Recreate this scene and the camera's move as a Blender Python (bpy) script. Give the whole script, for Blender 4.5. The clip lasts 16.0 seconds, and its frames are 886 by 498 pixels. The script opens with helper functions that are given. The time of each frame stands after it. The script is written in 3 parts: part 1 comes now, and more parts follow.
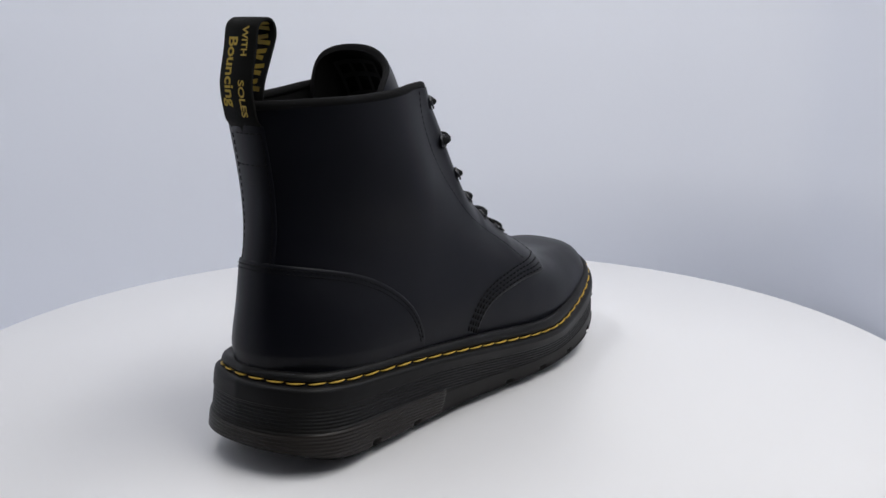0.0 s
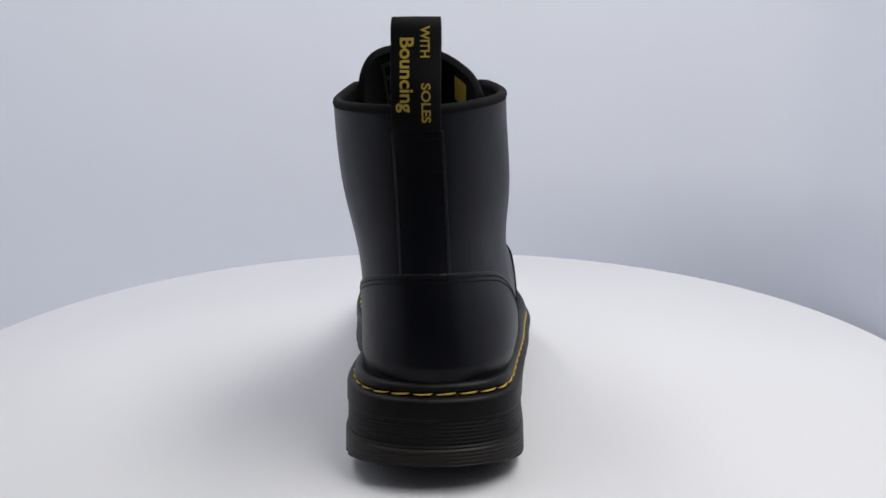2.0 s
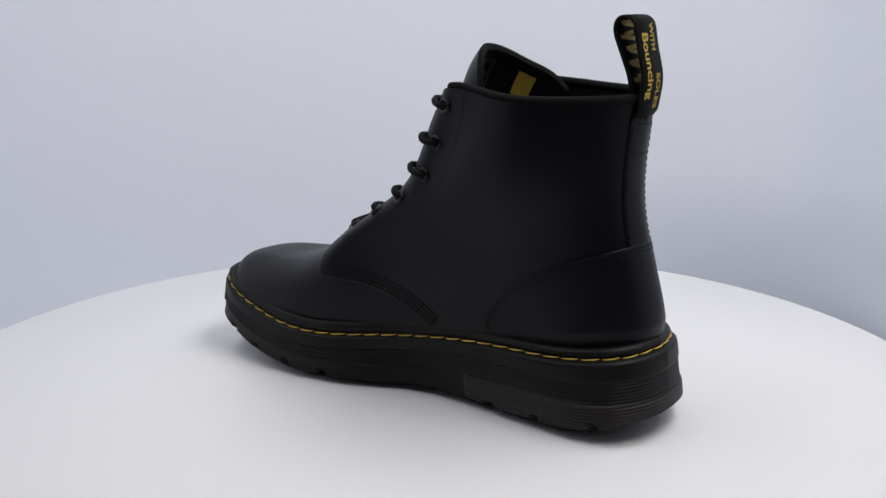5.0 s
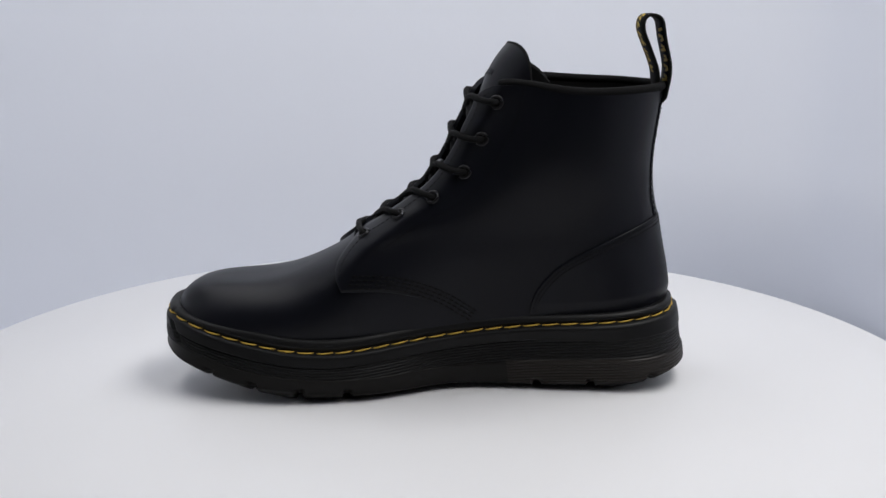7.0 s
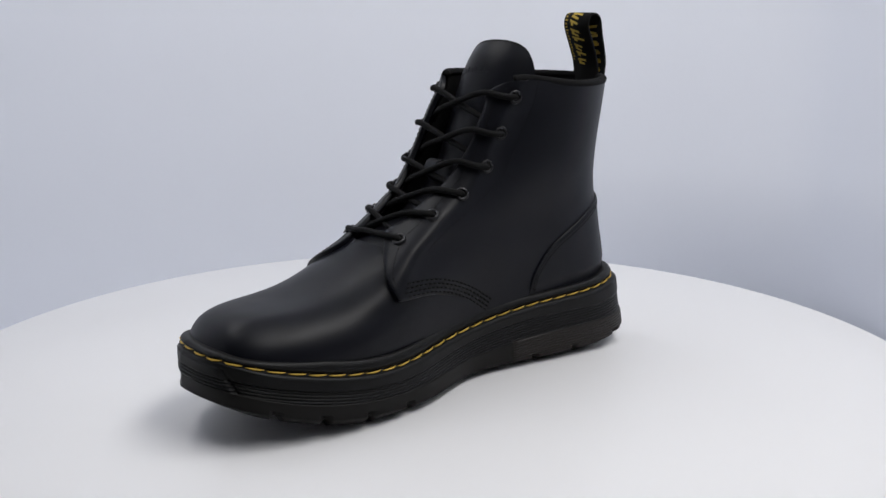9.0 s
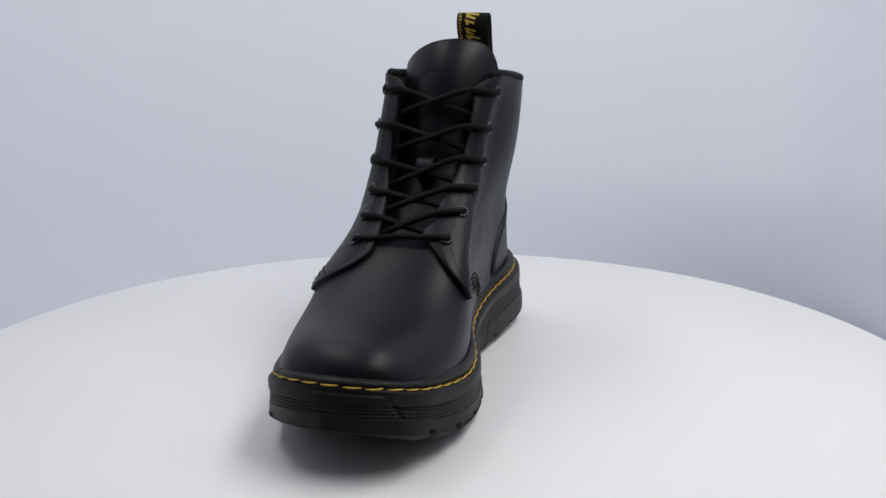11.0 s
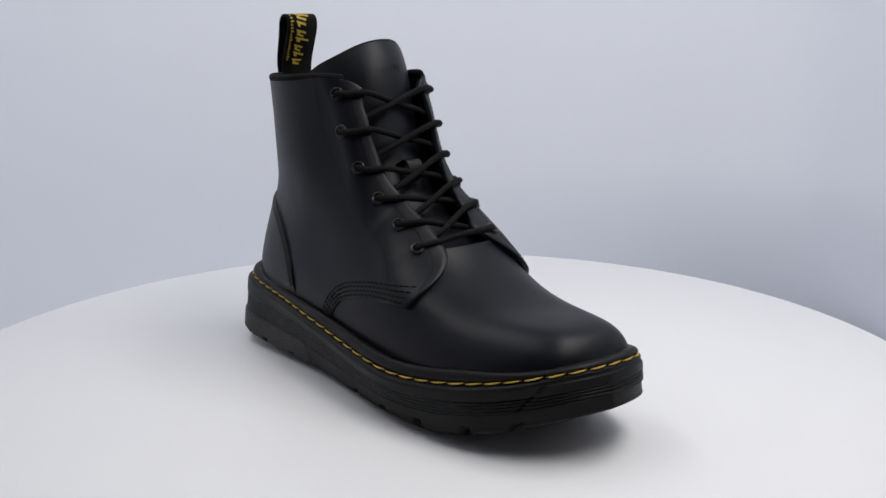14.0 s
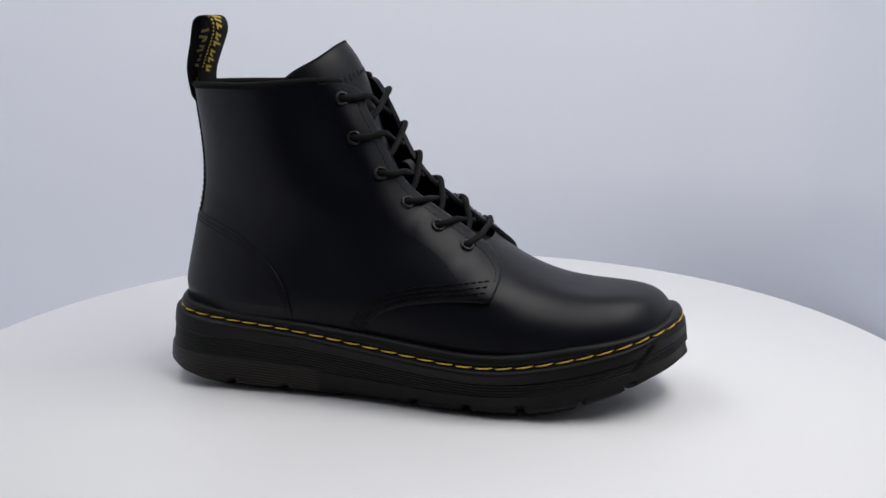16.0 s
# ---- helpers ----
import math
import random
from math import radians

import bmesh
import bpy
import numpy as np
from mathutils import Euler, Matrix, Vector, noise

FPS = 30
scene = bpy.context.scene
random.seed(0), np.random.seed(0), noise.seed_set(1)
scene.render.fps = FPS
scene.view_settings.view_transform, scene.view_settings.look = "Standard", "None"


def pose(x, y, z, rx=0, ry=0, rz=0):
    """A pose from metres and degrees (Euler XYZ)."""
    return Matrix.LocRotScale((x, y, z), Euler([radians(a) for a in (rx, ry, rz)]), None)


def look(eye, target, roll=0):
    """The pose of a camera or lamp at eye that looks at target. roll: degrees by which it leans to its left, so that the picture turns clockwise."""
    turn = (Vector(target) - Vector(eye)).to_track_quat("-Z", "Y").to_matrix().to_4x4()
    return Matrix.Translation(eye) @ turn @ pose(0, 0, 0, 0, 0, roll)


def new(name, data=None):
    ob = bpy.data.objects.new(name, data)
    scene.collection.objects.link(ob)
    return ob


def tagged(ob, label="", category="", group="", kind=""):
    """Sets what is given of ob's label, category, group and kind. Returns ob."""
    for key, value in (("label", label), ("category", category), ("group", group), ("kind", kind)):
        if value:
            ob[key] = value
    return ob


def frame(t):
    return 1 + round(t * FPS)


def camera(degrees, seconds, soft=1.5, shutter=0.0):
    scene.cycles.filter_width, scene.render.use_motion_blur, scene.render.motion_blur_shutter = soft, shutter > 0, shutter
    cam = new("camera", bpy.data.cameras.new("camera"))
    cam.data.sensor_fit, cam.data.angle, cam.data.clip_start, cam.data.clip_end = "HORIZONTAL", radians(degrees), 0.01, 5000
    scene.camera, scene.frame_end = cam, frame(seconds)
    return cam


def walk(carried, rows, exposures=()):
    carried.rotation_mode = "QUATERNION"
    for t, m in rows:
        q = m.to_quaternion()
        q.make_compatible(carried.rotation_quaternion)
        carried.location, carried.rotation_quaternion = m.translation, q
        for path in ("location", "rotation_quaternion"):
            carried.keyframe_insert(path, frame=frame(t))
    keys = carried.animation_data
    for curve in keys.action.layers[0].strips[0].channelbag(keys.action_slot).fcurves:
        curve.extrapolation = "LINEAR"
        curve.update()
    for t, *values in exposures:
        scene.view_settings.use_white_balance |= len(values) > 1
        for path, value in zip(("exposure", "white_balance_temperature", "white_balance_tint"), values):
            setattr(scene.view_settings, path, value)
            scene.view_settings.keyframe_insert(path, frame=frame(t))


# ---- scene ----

# World: z = 0 is the top of the turntable, whose axis is the z axis. Metres.
MM = 0.001
cam = camera(47.5, 16.0, soft=1.5)
EYE = (0.0099, -0.552, 0.208)
VIEW = look(EYE, (0.0099 + 0.0006, 0.0, 0.208 - 0.552 * math.tan(radians(13.55))), -0.29)
walk(cam, [(0.0, VIEW), (16.0, VIEW)])

# ---- light ----
world = bpy.data.worlds.new("studio")
scene.world = world
world.use_nodes = True
world.node_tree.nodes["Background"].inputs[0].default_value = (0.75, 0.82, 1.0, 1)
world.node_tree.nodes["Background"].inputs[1].default_value = 0.05
scene.view_settings.exposure = 0.0


def led_bar(name, x, y, z, tilt, sx, sy, watts, colour=(1, 1, 1)):
    """A bar lamp that runs along y and shines down, tilted towards the middle by so many degrees."""
    lamp = bpy.data.lights.new(name, "AREA")
    lamp.shape, lamp.size, lamp.size_y, lamp.energy, lamp.color = "RECTANGLE", sx, sy, watts, colour
    ob = new(name, lamp)
    ob.matrix_world = pose(x, y, z, 0, tilt, 0)
    return ob


# two LED bars under the roof of the light tent
led_bar("led_bar_west", -0.34, 0.10, 0.82, -12, 0.16, 0.80, 1.74, (1.0, 0.99, 0.970))
led_bar("led_bar_east", 0.34, -0.21, 0.79, 20, 0.28, 0.76, 4.80, (1.0, 0.982, 0.955))


# ---- materials ----
def nodes_of(name):
    m = bpy.data.materials.new(name)
    m.use_nodes = True
    t = m.node_tree
    return m, t, t.nodes["Principled BSDF"]


def surface(name, c1, c2, rough=0.5, rough_var=0.1, scale=30.0, fine=900.0, bump=0.1, bump_d=0.0004, metal=0.0, coat=0.0, spec=0.5, sheen=0.0, wave=0.0):
    """A plain surface with mottling, a fine grain and uneven gloss; scales are per metre."""
    m, t, b = nodes_of(name)
    n, l = t.nodes, t.links
    co = n.new("ShaderNodeTexCoord")
    big = n.new("ShaderNodeTexNoise")
    big.inputs["Scale"].default_value, big.inputs["Detail"].default_value = scale, 5
    small = n.new("ShaderNodeTexNoise")
    small.inputs["Scale"].default_value, small.inputs["Detail"].default_value = fine, 3
    for q in (big, small):
        l.new(co.outputs["Object"], q.inputs["Vector"])
    mix = n.new("ShaderNodeMix")
    mix.data_type = "RGBA"
    l.new(big.outputs["Fac"], mix.inputs["Factor"])
    mix.inputs["A"].default_value, mix.inputs["B"].default_value = (*c1, 1), (*c2, 1)
    l.new(mix.outputs["Result"], b.inputs["Base Color"])
    rr = n.new("ShaderNodeMapRange")
    rr.inputs["To Min"].default_value, rr.inputs["To Max"].default_value = rough - rough_var, rough + rough_var
    l.new(big.outputs["Fac"], rr.inputs["Value"])
    l.new(rr.outputs["Result"], b.inputs["Roughness"])
    bp = n.new("ShaderNodeBump")
    bp.inputs["Strength"].default_value, bp.inputs["Distance"].default_value = bump, bump_d
    l.new(small.outputs["Fac"], bp.inputs["Height"])
    if wave:
        soft_n = n.new("ShaderNodeTexNoise")
        soft_n.inputs["Scale"].default_value, soft_n.inputs["Detail"].default_value = 28, 1.5
        l.new(co.outputs["Object"], soft_n.inputs["Vector"])
        w2 = n.new("ShaderNodeBump")
        w2.inputs["Strength"].default_value, w2.inputs["Distance"].default_value = 0.5, wave
        l.new(soft_n.outputs["Fac"], w2.inputs["Height"])
        l.new(w2.outputs["Normal"], bp.inputs["Normal"])
    l.new(bp.outputs["Normal"], b.inputs["Normal"])
    b.inputs["Metallic"].default_value = metal
    b.inputs["Coat Weight"].default_value, b.inputs["Coat Roughness"].default_value = coat, 0.2
    b.inputs["Specular IOR Level"].default_value = spec
    b.inputs["Sheen Weight"].default_value = sheen
    return m


LEATHER = surface("black_leather", (0.0033, 0.0037, 0.0062), (0.0047, 0.0053, 0.0084), 0.40, 0.07, 40, 1600, 0.10, 0.0003, spec=0.18, wave=0.0014)
RUBBER = surface("black_rubber", (0.0045, 0.0046, 0.0051), (0.0072, 0.0073, 0.0078), 0.46, 0.08, 50, 1200, 0.14, 0.0003, spec=0.16)
TREAD = surface("dark_tread_rubber", (0.0050, 0.0047, 0.0046), (0.0082, 0.0076, 0.0072), 0.48, 0.1, 40, 900, 0.15, spec=0.16)
HEEL_RUBBER = surface("brownish_black_rubber", (0.0105, 0.0085, 0.0075), (0.016, 0.0128, 0.011), 0.44, 0.08, 50, 1200, 0.12, 0.0003, spec=0.25)
FABRIC = surface("black_fabric", (0.004, 0.004, 0.0045), (0.007, 0.007, 0.0075), 0.85, 0.08, 80, 2500, 0.5, 0.0004, spec=0.12)
LACE = surface("black_cord", (0.0032, 0.0032, 0.0037), (0.0055, 0.0055, 0.006), 0.75, 0.1, 200, 2200, 0.6, 0.0004, spec=0.13)
THREAD = surface("black_thread", (0.004, 0.004, 0.004), (0.007, 0.007, 0.007), 0.7, 0.1, 300, 3000, 0.4, spec=0.12)
YELLOW = surface("yellow_thread", (0.50, 0.31, 0.03), (0.62, 0.41, 0.06), 0.6, 0.1, 300, 3000, 0.5)
YELLOW_WEAVE = surface("yellow_woven_thread", (0.38, 0.255, 0.024), (0.56, 0.40, 0.05), 0.7, 0.1, 300, 2500, 0.5)
WEBBING = surface("black_webbing", (0.004, 0.004, 0.004), (0.007, 0.007, 0.0065), 0.8, 0.1, 150, 2600, 0.6, spec=0.12)
EYELET = surface("blackened_metal", (0.016, 0.016, 0.018), (0.03, 0.03, 0.032), 0.28, 0.08, 200, 2000, 0.05, metal=0.7)
PRINT = surface("grey_print", (0.012, 0.012, 0.014), (0.018, 0.018, 0.02), 0.7, 0.1, 200, 2000, 0.1)
WHITE_TOP = surface("white_laminate", (0.73, 0.73, 0.745), (0.76, 0.76, 0.775), 0.45, 0.06, 8, 700, 0.05, 0.0002)
WALL = surface("pale_blue_grey_paint", (0.858, 0.880, 0.942), (0.873, 0.895, 0.957), 0.85, 0.05, 3, 250, 0.15, 0.0005)
ROOM = surface("grey_room_paint", (0.16, 0.16, 0.17), (0.19, 0.19, 0.20), 0.9, 0.05, 2, 150, 0.1)
DARK = surface("dark_plastic", (0.02, 0.02, 0.02), (0.03, 0.03, 0.03), 0.5, 0.1, 50, 900, 0.1)


# ---- mesh helpers ----
def mesh_object(name, verts, faces, material, parent=None, label="", smooth=True):
    me = bpy.data.meshes.new(name)
    me.from_pydata([tuple(v) for v in verts], [], faces)
    me.update()
    if smooth:
        me.polygons.foreach_set("use_smooth", [True] * len(me.polygons))
    me.materials.append(material)
    ob = new(name, me)
    ob.parent = parent
    if label:
        ob["label"] = label
    return ob


def part(name, bm, material, parent, label="", smooth=True):
    me = bpy.data.meshes.new(name)
    bm.to_mesh(me)
    bm.free()
    if smooth:
        me.polygons.foreach_set("use_smooth", [True] * len(me.polygons))
    me.materials.append(material)
    ob = new(name, me)
    ob.parent = parent
    if label:
        ob["label"] = label
    return ob


def grid_faces(nu, nv, wrap=False, flip=False, base=0):
    """Faces of a grid of nu rows of nv points."""
    out = []
    for i in range(nu - 1):
        for j in range(nv if wrap else nv - 1):
            k = (j + 1) % nv
            f = (base + i * nv + j, base + i * nv + k, base + (i + 1) * nv + k, base + (i + 1) * nv + j)
            out.append(f[::-1] if flip else f)
    return out


def cubic(xs, ys, x):
    """Natural cubic spline through (xs, ys), read at x."""
    xs, ys, x = np.asarray(xs, float), np.asarray(ys, float), np.asarray(x, float)
    n = len(xs)
    h, a = np.diff(xs), np.zeros((n, n))
    b = np.zeros((n,) + ys.shape[1:])
    a[0, 0] = a[-1, -1] = 1
    for i in range(1, n - 1):
        a[i, i - 1:i + 2] = h[i - 1], 2 * (h[i - 1] + h[i]), h[i]
        b[i] = 6 * ((ys[i + 1] - ys[i]) / h[i] - (ys[i] - ys[i - 1]) / h[i - 1])
    m = np.linalg.solve(a, b)
    i = np.clip(np.searchsorted(xs, x) - 1, 0, n - 2)
    hi, p, q = h[i], xs[i + 1] - x, x - xs[i]
    if ys.ndim > 1:
        hi, p, q = hi[:, None], p[:, None], q[:, None]
    return (m[i] * p ** 3 + m[i + 1] * q ** 3) / (6 * hi) + (ys[i] / hi - m[i] * hi / 6) * p + (ys[i + 1] / hi - m[i + 1] * hi / 6) * q


def smooth_line(points, n):
    """n points evenly along a spline through the given points."""
    p = np.asarray(points, float)
    s = np.r_[0, np.cumsum(np.sqrt(np.linalg.norm(np.diff(p, axis=0), axis=1)))]
    d = cubic(s, p, np.linspace(0, s[-1], max(200, 3 * n)))
    return even(d, n)


def even(d, n):
    t = np.r_[0, np.cumsum(np.linalg.norm(np.diff(d, axis=0), axis=1))]
    q = np.linspace(0, t[-1], n)
    return np.stack([np.interp(q, t, d[:, k]) for k in range(d.shape[1])], 1)


def tube(points, radius, sides=8, closed=False):
    """Vertices and faces of a round cord along points (any unit)."""
    p = np.asarray(points, float)
    t = np.gradient(p, axis=0)
    if closed:
        t = np.roll(p, -1, 0) - np.roll(p, 1, 0)
    t /= np.linalg.norm(t, axis=1)[:, None] + 1e-12
    up = np.array([0.31, 0.23, 0.92])
    up = up - t[0] * (up @ t[0])
    verts = []
    for k in range(len(p)):
        up = up - t[k] * (up @ t[k])
        up /= np.linalg.norm(up)
        side = np.cross(t[k], up)
        r = radius[k] if np.ndim(radius) else radius
        for a in np.arange(sides) / sides * 2 * math.pi:
            verts.append(p[k] + r * (math.cos(a) * up + math.sin(a) * side))
    faces = grid_faces(len(p), sides, wrap=True)
    if closed:
        b = (len(p) - 1) * sides
        faces += [(b + j, b + (j + 1) % sides, (j + 1) % sides, j) for j in range(sides)]
    else:
        faces += [tuple(range(sides))[::-1], tuple((len(p) - 1) * sides + j for j in range(sides))]
    return verts, faces


# ---- the studio ----
def box_bm(x0, x1, y0, y1, z0, z1):
    bm = bmesh.new()
    bmesh.ops.create_cube(bm, size=1, matrix=Matrix.Translation(((x0 + x1) / 2, (y0 + y1) / 2, (z0 + z1) / 2)) @ Matrix.Diagonal((x1 - x0, y1 - y0, z1 - z0, 1)))
    return bm


def structure(name, bm, material, label):
    return tagged(part(name, bm, material, None, smooth=False), label, name.split("_")[0], kind="structure")


def board(name, line, z0, z1, thick, material, label):
    """An upright board along a plan line of (x, y)."""
    p = np.asarray(line, float)
    d = np.gradient(p, axis=0)
    n = np.stack([-d[:, 1], d[:, 0]], 1) / np.linalg.norm(d, axis=1)[:, None]
    q = p + n * thick
    k = len(p)
    verts = [(x, y, z) for pts in (p, q) for z in (z0, z1) for x, y in pts]
    faces = []
    for i in range(k - 1):
        faces += [(i, k + i, k + i + 1, i + 1), (2 * k + i, 2 * k + i + 1, 3 * k + i + 1, 3 * k + i), (k + i, 3 * k + i, 3 * k + i + 1, k + i + 1), (i, i + 1, 2 * k + i + 1, 2 * k + i)]
    faces += [(0, 2 * k, 3 * k, k), (k - 1, 2 * k - 1, 4 * k - 1, 3 * k - 1)]
    return tagged(mesh_object(name, verts, faces, material, smooth=False), label, name.split("_")[0], kind="structure")


TENT_Y, TENT_TOP, TENT_FLOOR = 0.57, 0.85, -0.20
def fillet(p, r, n=10):
    """A plan line whose inner corner is rounded."""
    a, c, b = (np.asarray(q, float) for q in p)
    u, v_ = (a - c) / np.linalg.norm(a - c), (b - c) / np.linalg.norm(b - c)
    t = np.linspace(0, 1, n)[:, None]
    return np.vstack([a[None], (1 - t) ** 2 * (c + u * r) + 2 * t * (1 - t) * c + t ** 2 * (c + v_ * r), b[None]])


def backdrop(name, line, material, label):
    """The soft back panel: hangs plumb above, and below the turntable's height sweeps away from it, most on the east side."""
    p = even(np.asarray(line, float), 110)
    d = np.gradient(p, axis=0)
    n = np.stack([-d[:, 1], d[:, 0]], 1) / np.linalg.norm(d, axis=1)[:, None]
    # this sweep is put into the shape to shade the panel's lower east part
    w = 0.06 + 0.94 * np.clip((p[:, 0] + 0.05) / 0.30, 0, 1)
    w[p[:, 1] < 0.3] *= 0.5
    w = np.convolve(np.pad(w, 6, mode="edge"), np.ones(13) / 13, "valid")
    zs = np.concatenate([np.linspace(TENT_FLOOR, 0.14, 30), np.linspace(0.18, TENT_TOP, 8)])
    verts = []
    for thick in (0.0, 0.02):
        for z in zs:
            away = w * 2.6 * max(0.03 - z, 0.0) ** 2 + thick
            verts += [(x, y, z) for x, y in p + n * away[:, None]]
    nz, m = len(zs), len(p)
    faces = grid_faces(nz, m) + grid_faces(nz, m, flip=True, base=nz * m)
    top, out = (nz - 1) * m, nz * m
    for i in range(m - 1):
        faces += [(i, i + 1, out + i + 1, out + i), (top + i, out + top + i, out + top + i + 1, top + i + 1)]
    for k in range(nz - 1):
        for e in (0, m - 1):
            faces.append((k * m + e, (k + 1) * m + e, out + (k + 1) * m + e, out + k * m + e))
    return tagged(mesh_object(name, verts, faces, material), label, "wall", kind="structure")


backdrop("wall_north", fillet([(-0.62, TENT_Y), (0.40, TENT_Y), (0.60, -0.45)], 0.09, 40), WALL, "plain pale blue-grey back and side panel of the photo light tent")
board("wall_west", [(-0.64, -0.45), (-0.64, 0.1), (-0.64, TENT_Y + 0.02)], TENT_FLOOR, TENT_TOP, 0.02, WALL, "plain pale grey side panel of the photo light tent")
structure("floor", box_bm(-0.66, 0.76, -0.45, TENT_Y + 0.17, TENT_FLOOR - 0.03, TENT_FLOOR), WALL, "plain pale grey floor of the photo light tent")
# the roof's unseen front overhang is added to lighten reflections on the toe
structure("ceiling", box_bm(-0.66, 0.66, -0.80, TENT_Y + 0.02, TENT_TOP, TENT_TOP + 0.02), WALL, "plain pale roof of the photo light tent")
structure("wall_south", box_bm(-2.0, 2.0, -3.1, -3.0, -0.9, 1.8), ROOM, "plain grey wall of the dim room behind the camera")
structure("wall_room_west", box_bm(-2.1, -2.0, -3.1, 1.1, -0.9, 1.8), ROOM, "plain grey wall of the dim room")
structure("wall_room_east", box_bm(2.0, 2.1, -3.1, 1.1, -0.9, 1.8), ROOM, "plain grey wall of the dim room")
structure("wall_room_north", box_bm(-2.1, 2.1, 1.1, 1.2, -0.9, 1.8), ROOM, "plain grey wall of the dim room")
structure("floor_room", box_bm(-2.1, 2.1, -3.1, 1.2, -1.0, -0.9), ROOM, "plain grey floor of the dim room")
structure("ceiling_room", box_bm(-2.1, 2.1, -3.1, 1.2, 1.8, 1.9), ROOM, "plain grey ceiling of the dim room")
bench = tagged(new("bench"), "plain dark bench under the photo light tent", "table")
part("worktop", box_bm(-0.8, 0.8, -0.5, 0.75, TENT_FLOOR - 0.07, TENT_FLOOR - 0.032), DARK, bench, smooth=False)
for bx in (-0.74, 0.74):
    for by in (-0.44, 0.69):
        part("leg", box_bm(bx - 0.03, bx + 0.03, by - 0.03, by + 0.03, -0.9, TENT_FLOOR - 0.07), DARK, bench, smooth=False)


def lathe(profile, n):
    """Vertices and faces turned about z from (radius, z) pairs, from the bottom centre to the top centre."""
    verts = [(r * math.cos(a), r * math.sin(a), z) for r, z in profile for a in np.arange(n) / n * 2 * math.pi]
    faces = grid_faces(len(profile), n, wrap=True)
    faces += [tuple(range(n))[::-1], tuple((len(profile) - 1) * n + j for j in range(n))]
    return verts, faces


turntable = tagged(new("turntable"), "round white motorised display turntable with a plain flat top", "turntable")
R = 0.300
v, f = lathe([(R - 0.004, -0.018), (R - 0.001, -0.017), (R, -0.015), (R, -0.0035), (R - 0.0008, -0.0013), (R - 0.0030, 0.0), (0.12, 0.0)], 256)
platter = mesh_object("platter", v, f, WHITE_TOP, turntable)
v, f = lathe([(0.16, TENT_FLOOR), (0.165, TENT_FLOOR + 0.004), (0.165, -0.026), (0.16, -0.020), (0.05, -0.018)], 96)
pedestal = mesh_object("pedestal", v, f, WHITE_TOP, turntable)

# ---- the boot: x to the toe, y to its left side, z up, millimetres in the shape functions ----
RIDGE = smooth_line([(141.6, 33), (141.1, 42), (139.2, 49.3), (136, 54.6), (132, 58.6), (126, 61.4), (116, 63.1), (100, 63.4), (82, 65), (69, 68.8), (56, 74.2), (44, 81.3), (32, 90),
                     (16, 101.5), (3, 112.5), (-5.6, 124), (-13.8, 140), (-19.8, 152), (-26.8, 164), (-34.5, 180)], 220)
BACK = smooth_line([(-139.5, 36), (-138.8, 50), (-137.3, 62), (-134.3, 76), (-131.3, 90), (-128.8, 100), (-126.8, 112), (-126.2, 125), (-127.0, 138),
                    (-128.7, 152), (-130.6, 168), (-131.2, 182)], 120)
EDGE = np.concatenate([RIDGE, BACK])
EDGE_T = np.concatenate([np.gradient(RIDGE, axis=0), np.gradient(BACK, axis=0)])
EDGE_T /= np.linalg.norm(EDGE_T, axis=1)[:, None]
EDGE_R = np.concatenate([np.interp(RIDGE[:, 0], [-40, -6, 12, 35, 60, 85, 150], [14, 14, 8.5, 9, 16, 26, 30]), np.interp(BACK[:, 1], [36, 60, 110, 180], [40, 46, 59, 56])])
EDGE_P = np.concatenate([np.interp(RIDGE[:, 0], [-40, 30, 80, 120, 150], [2.0, 2.0, 2.4, 2.5, 2.5]), np.full(len(BACK), 2.0)])
BACK_WIDER = np.concatenate([np.interp(RIDGE[:, 0], [-6, 8, 40, 60], [1.0, 1.9, 1.9, 1.0]), np.interp(BACK[:, 1], [36, 60, 110, 140, 180], [1.0, 1.15, 1.4, 1.35, 1.15])])
XS, ZS = [-145, -110, -60, 0, 40, 80, 120, 150], [30, 60, 75, 90, 120, 150, 185]
WIDE_L = [[22, 22.5, 23.5, 26, 37.5, 41.5, 34, 27], [23, 23.2, 24.2, 29, 38.5, 43, 36, 29], [23, 24, 25.5, 29.5, 35, 40, 33, 28], [25, 26, 27, 29.3, 31, 35, 30, 26],
          [31, 32.3, 33.6, 31, 29, 28, 26, 24], [34, 35.8, 37, 32.5, 28, 27, 25, 23], [34.6, 36.6, 37.4, 31.5, 27, 26, 25, 23]]
WIDE_R = [[40, 43, 47, 52, 55, 51, 37, 28], [42.5, 45.5, 48.3, 50, 51.5, 50, 38, 29], [42, 44.3, 45.7, 46, 45.5, 45.5, 35, 28], [41, 42, 43.5, 41.3, 36, 36, 30, 26],
          [42, 43.8, 45.6, 38, 34, 30, 26, 24], [42, 44, 44.8, 35, 32, 30, 26, 24], [40.5, 42.2, 43, 32.5, 31, 30, 26, 24]]
GX, GZ = np.arange(-145, 151, 1.0), np.arange(30, 186, 1.0)


def fine_table(t):
    a = np.array([cubic(XS, row, GX) for row in np.asarray(t, float)])
    return np.array([cubic(ZS, a[:, k], GZ) for k in range(len(GX))]).T


TABLE = {1: fine_table(WIDE_L), -1: fine_table(WIDE_R)}


